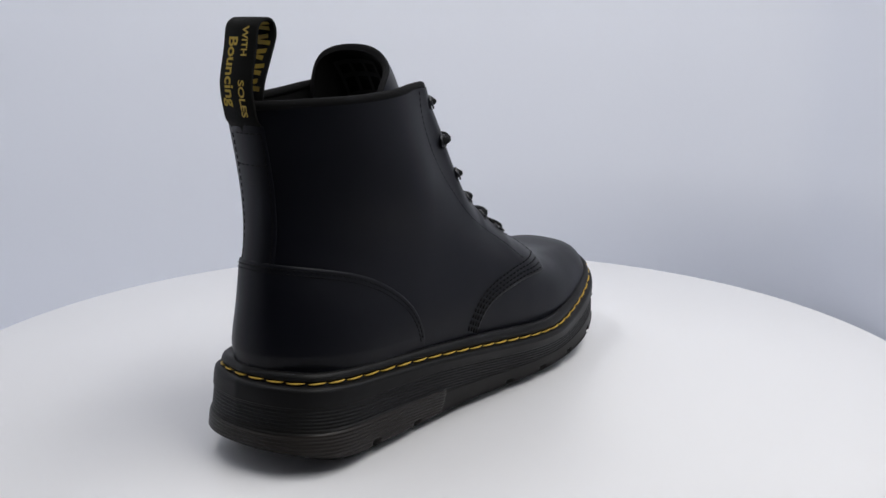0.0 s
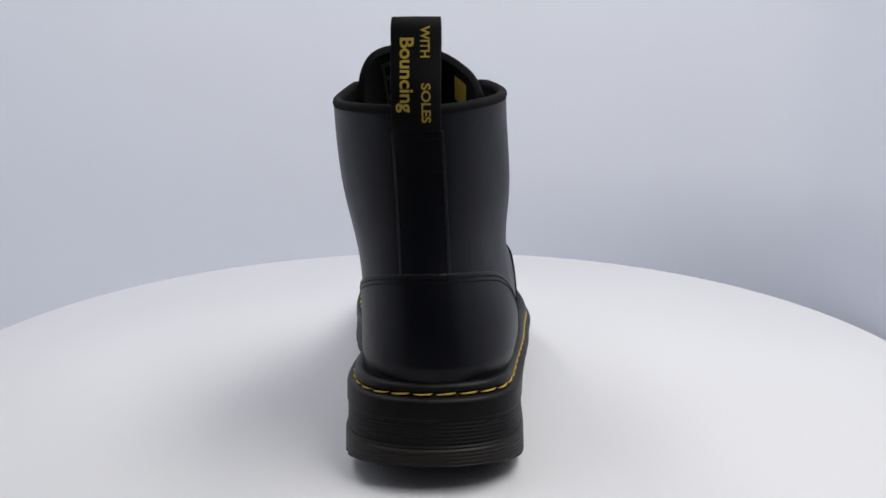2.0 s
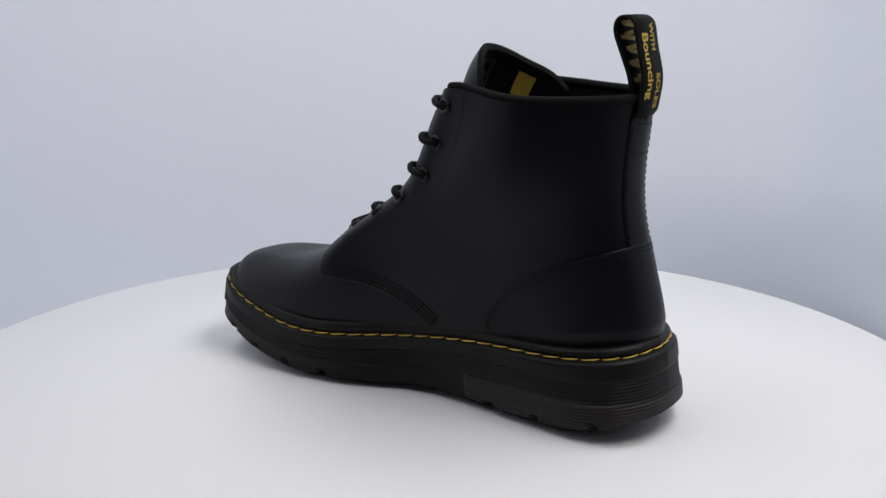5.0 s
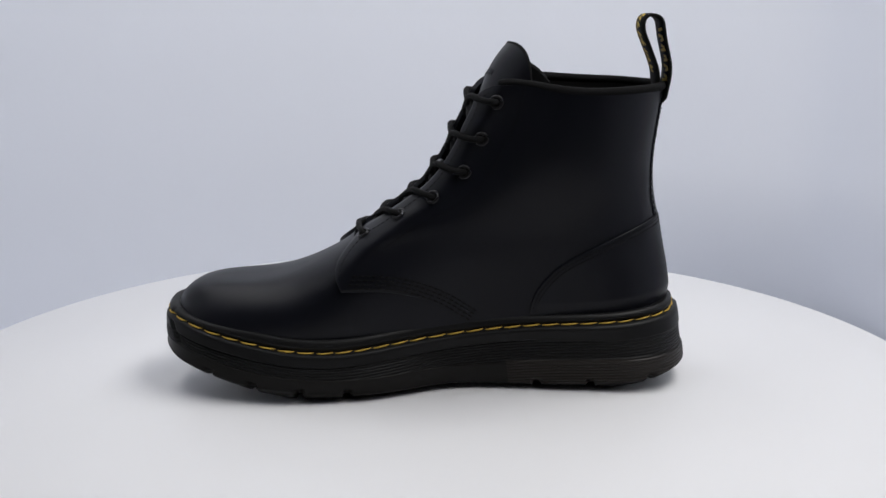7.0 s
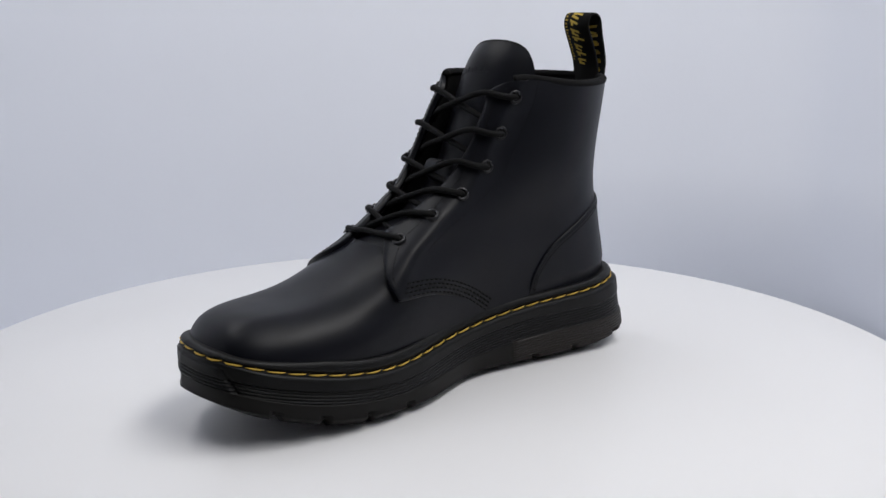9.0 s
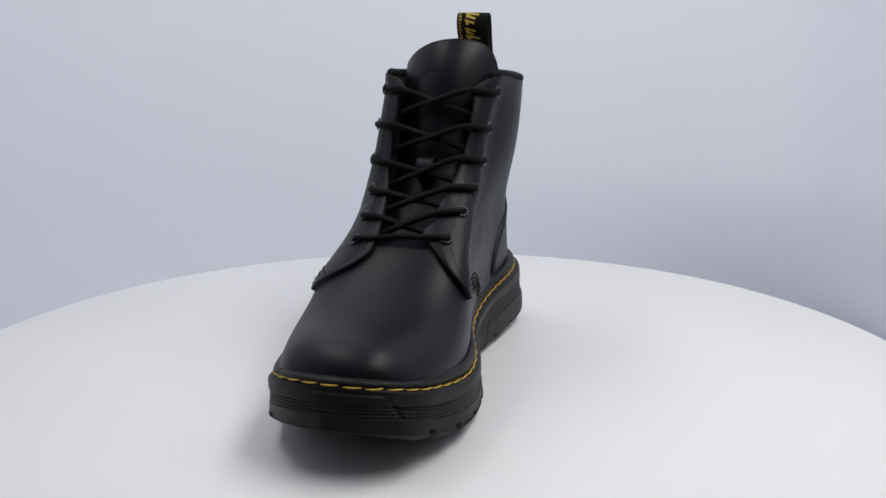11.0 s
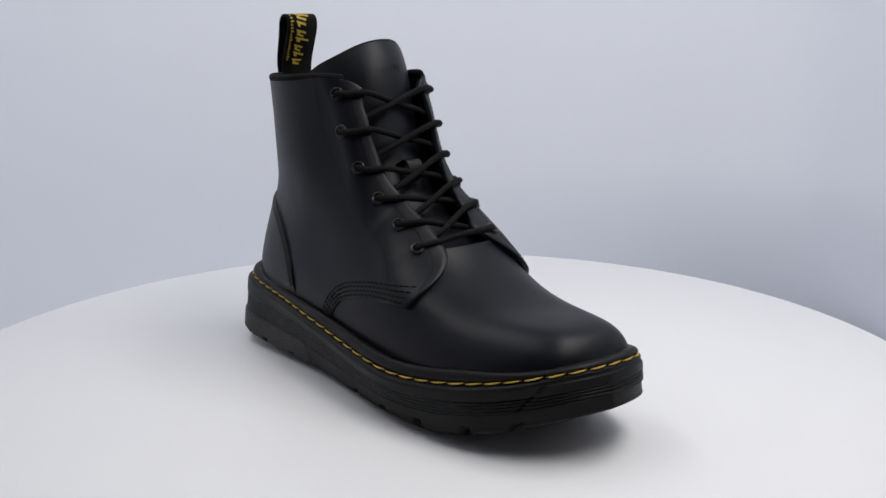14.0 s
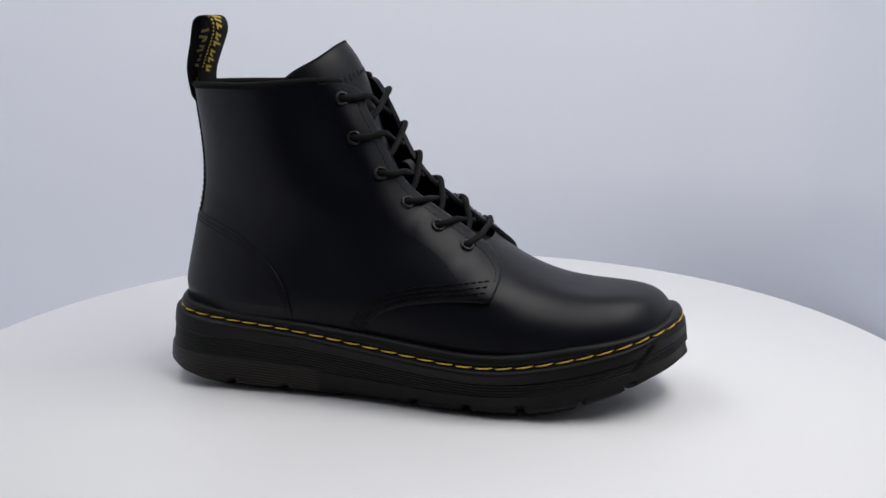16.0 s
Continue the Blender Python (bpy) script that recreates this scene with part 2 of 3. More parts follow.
def bilinear(tab, x, z):
    fx, fz = np.clip(x - GX[0], 0, len(GX) - 1.001), np.clip(z - GZ[0], 0, len(GZ) - 1.001)
    i, k = fx.astype(int), fz.astype(int)
    u, v_ = fx - i, fz - k
    return (tab[k, i] * (1 - u) + tab[k, i + 1] * u) * (1 - v_) + (tab[k + 1, i] * (1 - u) + tab[k + 1, i + 1] * u) * v_


def middle(x, z):
    """y of the boot's middle line."""
    back = np.interp(z, [40, 110, 175], [-11, -8, -5])
    mid = np.interp(z, [40, 110, 175], [-4, -3, -2])
    toe = np.full_like(np.asarray(z, float), -1.0)
    w = np.clip((np.asarray(x, float) + 140) / 140, 0, 1)
    w2 = np.clip(np.asarray(x, float) / 140, 0, 1)
    return back * (1 - w) + mid * (w - w2) + toe * w2


_top = RIDGE[(RIDGE[:, 0] < 116)][::-1]
TOP_X, TOP_Z = np.r_[_top[:, 0], 126, 145], np.r_[_top[:, 1], 62.8, 62.8]


# the shaft narrows towards the lacing: line of the eyelets, and by how much along it
LACING_Z, LACING_X = [70, 84, 95, 108, 122, 141, 160, 178], [48, 33, 14, -4, -18, -29, -37, -43]
NARROW = {1: ([70, 80, 88, 99, 109, 123, 140, 160, 178], [1.0, 1.02, 1.03, 0.97, 0.91, 0.84, 0.81, 0.85, 0.88]),
          -1: ([66, 78, 84, 94, 107, 122, 141, 161, 178], [0.97, 0.92, 0.905, 0.912, 0.915, 0.86, 0.83, 0.825, 0.84])}


def upper_y(side, x, z):
    """y of the upper's outside at (x, z) of the side view; side 1 is the left, -1 the right."""
    x, z = np.asarray(x, float), np.asarray(z, float)
    sh = x.shape
    x, z = x.ravel(), z.ravel()
    q, p = np.empty(len(x)), np.empty(len(x))
    edge_r = EDGE_R * (1.0 if side == 1 else BACK_WIDER)
    for s in range(0, len(x), 2000):
        d = np.hypot(x[s:s + 2000, None] - EDGE[:, 0], z[s:s + 2000, None] - EDGE[:, 1]) / edge_r
        k = d.argmin(1)
        ax, az = x[s:s + 2000] - EDGE[k, 0], z[s:s + 2000] - EDGE[k, 1]
        across, along = ax * EDGE_T[k, 1] - az * EDGE_T[k, 0], np.abs(ax * EDGE_T[k, 0] + az * EDGE_T[k, 1])
        q[s:s + 2000], p[s:s + 2000] = np.hypot(across, np.maximum(along - 1.2, 0)) / edge_r[k], EDGE_P[k]
    q = np.clip(q, 0, 1)
    gain = (1 - (1 - q) ** p) ** (1 / p)
    # toe and vamp: rounded in plan and in each cross-section
    top = np.interp(x, TOP_X, TOP_Z)
    h = np.clip((z - 26) / np.maximum(top - 26, 1), 0, 1)
    nose = np.clip((x - 102) / 39.6, 0, 1) ** (6.5 if side == 1 else 5.0)
    fore = np.sqrt(np.clip(1 - h ** 3.3 - nose, 0, 1))
    w = np.clip((x - 34) / 40, 0, 1)
    w = w * w * (3 - 2 * w)
    gain = gain * (1 - w) + fore * w
    reach = np.interp(z, [86, 102], [14, 26]) if side == 1 else 26
    near = np.exp(-(np.clip(np.interp(z, LACING_Z, LACING_X) - x, 0, 200) / reach) ** 2)
    gain = gain * (1 + (cubic(*NARROW[side], np.clip(z, NARROW[side][0][0], 178)) - 1) * near)
    m = middle(x, z)
    return (m + (side * bilinear(TABLE[side], x, z) - m) * gain).reshape(sh)


def on_upper(side, x, z, off=0.0):
    """Points of the upper at (x, z) and the outward normals; off: lifted by so much."""
    x, z = np.asarray(x, float), np.asarray(z, float)
    e = 0.8
    y = upper_y(side, x, z)
    dx = (upper_y(side, x + e, z) - upper_y(side, x - e, z)) / (2 * e)
    dz = (upper_y(side, x, z + e) - upper_y(side, x, z - e)) / (2 * e)
    n = np.stack([-dx, np.ones_like(dx), -dz], -1) * side
    n /= np.linalg.norm(n, axis=-1)[..., None]
    return np.stack([x, y, z], -1) + off * n, n


def grid_normals(g):
    du, dv = np.gradient(g, axis=0), np.gradient(g, axis=1)
    n = np.cross(du, dv)
    n /= np.linalg.norm(n, axis=-1)[..., None] + 1e-9
    return n


def outward(g, n):
    c = np.array([g[..., 0].mean(), middle(g[..., 0].mean(), 60.0), g[..., 2].mean()])
    s = np.sign(((g - c) * n * np.array([0.2, 1, 0.2])).sum())
    return n * s


def flare(side, x, z):
    """How far the quarter stands off: its front edge is thicker and springs outwards."""
    fl = FRONT_LINE[side]
    x, z = np.asarray(x, float), np.asarray(z, float)
    d = np.min(np.hypot(x[..., None] - fl[:, 0], z[..., None] - fl[:, 1]), axis=-1)
    up = np.clip((z - 60) / 14, 0, 1)
    return 0.8 + 1.2 * np.exp(-(d / 11) ** 2) * up


FRONT_LINE = {}


def panel(name, g, lift, thick, material, parent, label="", rims="tbsf"):
    """A leather panel from a grid of points: its outside lifted by lift, its rims turned in by thick."""
    nu, nv = g.shape[:2]
    n = outward(g, grid_normals(g))
    n[:, 0] = n[:, 0] if "s" in rims else (-1.0, 0.0, 0.0)
    o = g + n * (lift[..., None] if np.ndim(lift) else lift)
    verts = list((o * MM).reshape(-1, 3))
    flip2 = (np.cross(o[nu // 2, nv // 2 + 1] - o[nu // 2, nv // 2], o[nu // 2 + 1, nv // 2] - o[nu // 2, nv // 2]) @ n[nu // 2, nv // 2]) < 0
    faces = grid_faces(nu, nv, flip=bool(flip2))
    rounded = min(0.3, thick * 0.3)
    for line, tag in ((np.s_[0, :], "b"), (np.s_[-1, :], "t"), (np.s_[:, 0], "s"), (np.s_[:, -1], "f")):
        if tag not in rims:
            continue
        ids = np.arange(nu * nv).reshape(nu, nv)[line]
        inn = {"b": np.s_[1, :], "t": np.s_[-2, :], "s": np.s_[:, 1], "f": np.s_[:, -2]}[tag]
        away = o[line] - o[inn]
        away /= np.linalg.norm(away, axis=-1)[:, None] + 1e-9
        rows = [o[line] + away * rounded - n[line] * rounded, o[line] + away * rounded - n[line] * thick]
        prev = ids
        for r in rows:
            b = len(verts)
            verts += list(r * MM)
            cur = np.arange(b, b + len(r))
            faces += [(prev[j], prev[j + 1], cur[j + 1], cur[j]) for j in range(len(r) - 1)]
            prev = cur
    ob = mesh_object(name, verts, faces, material, parent, label)
    bm = bmesh.new()
    bm.from_mesh(ob.data)
    bmesh.ops.recalc_face_normals(bm, faces=bm.faces)
    bm.to_mesh(ob.data)
    bm.free()
    return ob


def coons(bottom, top, start, end, nu, nv):
    """A patch of (x, z) between four lines; rows run from bottom to top, columns from start to end."""
    b, t, s, e = even(bottom, nv), even(top, nv), even(start, nu), even(end, nu)
    u, v_ = np.linspace(0, 1, nu)[:, None, None], np.linspace(0, 1, nv)[None, :, None]
    return ((1 - u) * b[None] + u * t[None] + (1 - v_) * s[:, None] + v_ * e[:, None]
            - (1 - u) * (1 - v_) * b[0] - (1 - u) * v_ * b[-1] - u * (1 - v_) * t[0] - u * v_ * t[-1])


def ease(n):
    t = np.linspace(0, 1, n)
    return (1 - np.cos(t * math.pi)) / 2


boot = tagged(new("boot"), "black leather lace-up ankle boot with yellow welt stitching", "boot")

# height of the welt's stitching along the boot
WELT_X, WELT_Z = [-150, -143, -110, -66, -37, -7, 22, 50, 76, 100, 121, 143, 150], [44.5, 44, 41, 39, 36.5, 33, 30, 28.5, 30.5, 35, 40.5, 47, 48.5]


def welt_z(x):
    return cubic(WELT_X, WELT_Z, x)


def back_x(z):
    return np.interp(z, BACK[:, 1], BACK[:, 0])


# vamp: loops from the welt up the toe to the throat
def build_vamp():
    nl, nh = 64, 60
    front = RIDGE[(RIDGE[:, 1] < 85)]
    t = np.linspace(0, 1, nl)
    f_line = even(front, nl)
    rows = []
    for k in range(nl):
        fx, fz = f_line[k]
        bz = 40 + 22 * t[k]
        bx = back_x(bz)
        u = ease(nh)
        x = bx + (fx - bx) * u
        z = bz + (fz - bz) * u + (1 - t[k]) ** 2 * (welt_z(x) + 4 - (44 + (48 - 44) * u))
        if k == 0:
            z = np.minimum(z, welt_z(x) + 6)
        l = np.stack([x, upper_y(1, x, z), z], -1)
        r = np.stack([x, upper_y(-1, x, z), z], -1)
        rows.append(np.concatenate([l, r[::-1][1:]]))
    g = np.array(rows)
    for _ in range(30):
        a = (g[:-2, 1:-1] + g[2:, 1:-1] + g[1:-1, :-2] + g[1:-1, 2:]) / 4
        g[1:-1, 1:-1] = g[1:-1, 1:-1] * 0.5 + a * 0.5
    return mesh_object("vamp", (g * MM).reshape(-1, 3), grid_faces(g.shape[0], g.shape[1]), LEATHER, boot, "smooth plain black leather vamp and toe")


build_vamp()

# side-view lines of the panels: (x, z) for the left and the right side
COLLAR = {1: [(-130.3, 165.2), (-110, 164.6), (-90, 164.4), (-72, 165.6), (-55, 168.2), (-47, 169.0)], -1: [(-130.3, 165.2), (-110, 166.2), (-90, 166.7), (-67, 168.2), (-52, 169.3), (-43, 169.5)]}
FRONT = {1: [(43.5, 61), (46, 68), (44.5, 75)], -1: [(48.5, 61), (50.5, 68), (48.5, 74.5)]}
SEAM = {1: [(-26, 38), (-17.5, 44), (-8, 50), (3, 55), (18, 59.3), (43.5, 61)], -1: [(-20, 38), (-17, 44), (-8, 52.5), (10, 58), (28, 60.5), (48.5, 61)]}
COUNTER = {1: [(-57.5, 38), (-58, 46), (-60, 54), (-64, 61), (-73, 70.6), (-88, 79.3), (-103, 86), (-116, 91), (-130.2, 95.5)],
           -1: [(-60, 38), (-60.5, 46), (-63, 56.5), (-68.5, 67), (-78, 76.5), (-93, 85.5), (-110, 91), (-119, 93.2), (-130.2, 95.5)]}


def opening(side):
    """The quarter's front edge from the corner up to the collar, so that the lacing gap widens upwards."""
    corner = FRONT[side][:3]
    out = []
    for x, z in even(RIDGE[(RIDGE[:, 0] < 41) & (RIDGE[:, 1] < 158)], 12):
        k = np.hypot(RIDGE[:, 0] - x, RIDGE[:, 1] - z).argmin()
        t = RIDGE[k + 1] - RIDGE[k - 1]
        n = np.array([-t[1], t[0]]) / np.linalg.norm(t)
        n = n if n[0] < 0 else -n
        want = np.interp(z, [80, 95, 108, 122, 141, 165], [12.5, 14, 17.5, 21, 24, 24] if side == 1 else [12.5, 12.8, 16, 19.5, 20, 18.5])
        d = np.linspace(0.1, 22, 220)
        px, pz = x + n[0] * d, z + n[1] * d
        wide = np.abs(upper_y(side, px, pz) - middle(px, pz))
        i = int((wide > want).argmax())
        out.append((px[i], pz[i]))
    x, z = out[-1]
    return corner + out[1:] + [(x - 2.2, z + 5.5), (x * 0.45 + COLLAR[side][-1][0] * 0.55 + 0.6, COLLAR[side][-1][1] - 1.4), COLLAR[side][-1]]


def quarter(side):
    low = np.concatenate([np.stack([np.linspace(-139.0, SEAM[side][0][0], 40), welt_z(np.linspace(-139.0, SEAM[side][0][0], 40)) + 2], 1)[:-1], smooth_line(SEAM[side], 60)])
    back = np.stack([back_x(np.linspace(46, 165.2, 60)), np.linspace(46, 165.2, 60)], 1)
    p = coons(low, smooth_line(COLLAR[side], 80), back, smooth_line(FRONT[side], 160), 90, 150)
    x, z = p[..., 0], p[..., 1]
    g = np.stack([x, upper_y(side, x, z), z], -1)
    panel("quarter", g, flare(side, x, z), 2.6, LEATHER, boot, "smooth black leather quarter with punched eyelets", rims="bf")
    inner = g[30:, :] - outward(g, grid_normals(g))[30:] * 2.4
    mesh_object("lining", (inner * MM).reshape(-1, 3), grid_faces(inner.shape[0], inner.shape[1]), FABRIC, boot, "black fabric lining")


for sd in (1, -1):
    FRONT[sd] = opening(sd)
    FRONT_LINE[sd] = smooth_line(FRONT[sd], 120)
    quarter(sd)


def build_counter():
    halves = []
    for side in (1, -1):
        c = smooth_line(COUNTER[side], 80)
        bx = np.linspace(-139.0, c[0, 0], 40)
        low = np.stack([bx, welt_z(bx) + 1.5], 1)
        low[-1] = c[0]
        back = np.stack([back_x(np.linspace(low[0, 1], 95, 40)), np.linspace(low[0, 1], 95, 40)], 1)
        p = coons(low, c[::-1], back, np.array([c[0], c[0] + (0.01, 0.01)]), 44, 60)
        x, z = p[..., 0], p[..., 1]
        halves.append(np.stack([x, upper_y(side, x, z), z], -1))
    g = np.concatenate([halves[0][:, ::-1], halves[1][:, 1:]], 1)
    lift = np.interp(g[..., 2] - welt_z(g[..., 0]), [3, 11], [0.3, 2.0])
    counter = panel("heel_counter", g, lift, 1.9, LEATHER, boot, "smooth black leather heel counter", rims="ts")
    # two rows of stitches just inside its upper edge
    n = outward(g, grid_normals(g))
    verts, faces = [], []
    for down in (1.8, 3.8):
        line = []
        for j in range(g.shape[1]):
            col = g[::-1, j]
            arc = np.r_[0, np.cumsum(np.linalg.norm(np.diff(col, axis=0), axis=1))]
            if arc[-1] > 9:
                line.append([np.interp(down, arc, col[:, q]) + 2.1 * n[-3, j, q] for q in range(3)])
        fine = even(np.array(line), 700)
        step = np.linalg.norm(np.diff(fine, axis=0), axis=1).mean()
        a, gap = max(2, int(2.3 / step)), max(1, int(0.9 / step))
        for k in range(0, len(fine) - a, a + gap):
            v_, f_ = tube(fine[k:k + a:max(1, a // 4)], 0.27, 5)
            base = len(verts)
            verts += v_
            faces += [tuple(base + i for i in q) for q in f_]
    mesh_object("counter_stitching", np.array(verts) * MM, faces, THREAD, counter)


build_counter()


# ---- sole ----
STITCH_L = [(143.5, -3), (142.5, 12), (137, 25.5), (121, 35.8), (99, 41), (75, 44.3), (51, 43.5), (30, 38.8), (8, 31.6), (-19, 26.8), (-52, 26.8), (-87, 29), (-116, 26.8), (-136, 14.6), (-142.8, -8)]
STITCH_R = [(-142.8, -8), (-139, -27), (-131, -39.5), (-118, -45.5), (-91, -49.3), (-66, -52.5), (-37, -55.5), (-7, -57.3), (22, -59.6), (49, -58.8), (76, -53), (104, -44.8), (127, -32.8), (140, -16), (143.5, -3)]
BASE_L = [(146.6, -2), (145.5, 9), (141, 22.3), (131, 34.8), (114, 41.2), (94, 45.8), (71, 47.4), (47, 45.4), (25, 40.5), (5, 32), (-13, 25), (-37, 23.5), (-68, 26.5), (-101, 30), (-124, 30), (-138, 22.5), (-147, 6), (-148.6, -8)]
BASE_R = [(-148.6, -8), (-147, -23), (-138.8, -40), (-123.5, -50), (-102, -50.6), (-73, -49.5), (-37, -49), (2, -52.5), (40, -56.5), (73, -55.5), (100, -49.6), (122, -37.6), (138.6, -20), (146.6, -2)]
EDGE_X, EDGE_Z = [-152, -140, -125, -102, -70, -37, 5, 40, 72, 97, 115, 128, 141, 149], [14.2, 12.5, 9, 6.2, 4.8, 4.6, 4.8, 5.6, 8, 12, 16.8, 21.2, 25.5, 28]
NP = 300


def ring(left, right):
    a, b = smooth_line(left, NP), smooth_line(right, NP)
    return np.concatenate([a[:-1], b[:-1]])


PS, PB = ring(STITCH_L, STITCH_R), ring(BASE_L, BASE_R)


def plan_normal(p):
    d = np.roll(p, -2, 0) - np.roll(p, 2, 0)
    n = np.stack([-d[:, 1], d[:, 0]], 1)
    n /= np.linalg.norm(n, axis=1)[:, None]
    c = p.mean(0)
    return n * np.sign(((p - c) * n).sum())


NS = plan_normal(PS)
ZS_RING = welt_z(PS[:, 0])


def ground_z(x):
    """Height of the tread's underside: toe spring, low arch and a bevelled heel."""
    toe = 23.0 * np.clip((x - 62) / 86, 0, 1) ** 1.5
    arch = 1.2 * np.exp(-((x + 18) / 22) ** 2)
    heel = 10.5 * np.clip((-x - 100) / 51, 0, 1) ** 1.4
    return 0.2 + toe + arch + heel


def side_rows(rows, name, material, parent, label=""):
    """Sweeps a list of (point ring, z ring) round the sole."""
    g = np.array([np.concatenate([p, z[:, None]], 1) for p, z in rows])
    verts = (g * MM).reshape(-1, 3)
    ob = mesh_object(name, verts, grid_faces(g.shape[0], g.shape[1], wrap=True), material, parent, label)
    bm = bmesh.new()
    bm.from_mesh(ob.data)
    bmesh.ops.recalc_face_normals(bm, faces=bm.faces)
    bm.to_mesh(ob.data)
    bm.free()
    return ob


NOTCH = {1: (-125, -92, -62, 41, 67, 92, 116), -1: (-98, -67, 8, 37, 66, 97, 120)}


def clean(me, drop):
    """Takes the faces of the given numbers out of a mesh, with what hangs loose after."""
    bm = bmesh.new()
    bm.from_mesh(me)
    bm.faces.ensure_lookup_table()
    bmesh.ops.delete(bm, geom=[bm.faces[i] for i in drop], context="FACES")
    bm.to_mesh(me)
    bm.free()


def build_sole():
    bumper = np.clip((27.5 - np.abs(PS[:, 1] + 3)) / 1.2, 0, 1) * (PS[:, 0] > 100) * 0.5
    bumper -= 0.7 * np.exp(-((27.5 - np.abs(PS[:, 1] + 3)) / 0.8) ** 2) * (PS[:, 0] > 100)
    ins = lambda d: PS - NS * (d - bumper)[:, None]
    z = ZS_RING
    k = 1 - 0.58 * np.clip((PS[:, 0] - 90) / 40, 0, 1) - 0.32 * np.clip((-PS[:, 0] - 10) / 60, 0, 1)
    welt = side_rows([(ins(9), z + 4.0 * k), (ins(6.0), z + 5.6 * k), (ins(4.2), z + 6.3 * k), (ins(3.0), z + 6.4 * k), (ins(1.9), z + 5.6 * k), (ins(1.2), z + 4.2 * k), (ins(0.8), z + 2.6 * k), (ins(0.9), z + 1.7 * k),
                      (ins(1.6), z + 0.9), (ins(1.8), z - 0.2), (ins(1.2), z - 1.0), (PS + NS * 0.2, z - 1.3)], "welt", RUBBER, boot, "black rubber welt with a stitched groove")
    x = PB[:, 0]
    back = np.clip((-x - 60) / 50, 0, 1)
    out = 1.9 + 0.9 * back - 1.2 * np.clip((x - 118) / 20, 0, 1)
    rows = [(ins(1.2), z - 0.9), (PS + NS * 0.4, z - 1.2), (PS + NS * (out * 0.55)[:, None], z - 1.5), (PS + NS * (out * 0.88)[:, None], z - 2.2), (PS + NS * out[:, None], z - 3.4)]
    lead = len(rows)
    gz = ground_z(x)
    low = cubic(EDGE_X, EDGE_Z, x)
    n = 130
    heel_cells, tread_cells = [], []
    m = len(x)
    cut = np.zeros(m)
    for side in (1, -1):
        for xc in NOTCH[side]:
            cut = np.maximum(cut, np.clip((2.4 - np.abs(x - xc)) / 0.6, 0, 1) * (side * (PB[:, 1] + 4) > 12))
    for k in range(1, n + 1):
        w_ = k / n
        s = w_ ** 0.9
        zz = (z - 3.4) * (1 - w_) + low * w_
        p = (PS + NS * out[:, None]) * (1 - s) + PB * s
        drop = z - zz
        edge = -46 - 0.03 * np.clip(zz - 9, -12, 12) ** 2
        heel = np.clip((edge - x) / 1.2, 0, 1)
        ledge = 18.3 + 0.03 * (-60 - x)
        # a smooth band on top, fine grooves below it, then a plain tread band; the heel block is grooved all down
        band = np.clip((drop - 7.6 - 2.2 * back) / 0.7, 0, 1)
        plain = (1 - heel) * np.clip((w_ - 0.60) / 0.025, 0, 1)
        rib = (0.42 + 0.25 * (x > 95)) * (0.5 + 0.5 * np.cos(2 * math.pi * drop / 1.65)) ** 1.5 * band * (1 - plain)
        recess = band * np.clip((zz - ledge - 0.4) / 0.6, 0, 1) * heel * 0.5
        block = np.clip((ledge - zz) / 0.7, 0, 1) * heel * 0.55
        fore = (1 - heel) * (band * 0.5 - plain * 0.3)
        toe = np.clip((27 + 0.62 * drop - np.abs(p[:, 1] + 3)) / 1.0, 0, 1) * (x > 100) * 0.9 * (1 - plain)
        notch = 3.2 * cut * np.clip((2.3 - (zz - low)) / 0.25, 0, 1)
        toe = toe - 0.8 * np.exp(-((27 + 0.62 * drop - np.abs(p[:, 1] + 3)) / 0.8) ** 2) * (x > 100) * (1 - plain)
        rows.append((p - NS * (rib + recess + fore * (1 - toe) - toe - block + notch)[:, None], zz))
        base = (lead + k - 2) * m
        heel_cells += [base + j for j in np.nonzero((x < -46.5) & (zz < ledge))[0]]
        if w_ > 0.60:
            tread_cells += [base + j for j in np.nonzero((x >= -46.5) | (zz >= ledge))[0]]
    sole = side_rows(rows, "midsole", RUBBER, boot, "black rubber sole with fine horizontal grooves")
    # the heel's lower block and the tread band are pieces of browner rubber
    cells = set(range(len(sole.data.polygons)))
    heel_cells, tread_cells = set(heel_cells), set(tread_cells)
    for name, keep, material, label in (("heel_block", heel_cells, HEEL_RUBBER, "ribbed brownish black rubber heel block"), ("tread_band", tread_cells, TREAD, "plain dark rubber band above the tread")):
        me = sole.data.copy()
        clean(me, sorted(cells - keep))
        me.materials.clear()
        me.materials.append(material)
        piece = new(name, me)
        piece.parent = boot
        piece["label"] = label
    clean(sole.data, sorted(heel_cells | tread_cells))
    # tread: bevelled rim with small notches, and the underside
    nb = plan_normal(PB)
    under = np.clip(low - gz, 0, 30)
    c = lambda d, e: PB - nb * (d + e * cut)[:, None]
    rows = [(c(-0.2, 3.2), low + 0.2), (c(0.0, 3.3), low - 0.1 * under + 0.1 * cut), (c(0.9, 3.5), low - 0.22 * under + 0.6 * cut), (c(3.0, 4.5), low - 0.50 * under + 1.2 * cut),
            (c(6.0, 3.5), low - 0.78 * under + 1.6 * cut), (c(9.5, 2.0), gz + 2.0 * cut), (c(15, 0), gz + 0.6 * cut), (PB * 0.3 + PB.mean(0) * 0.7, gz * 0 + 1.5)]
    side_rows(rows, "outsole", TREAD, boot, "dark rubber tread with notched edge")
    # yellow stitches in the welt's groove, one by one
    step, long = 10.3, 9.0
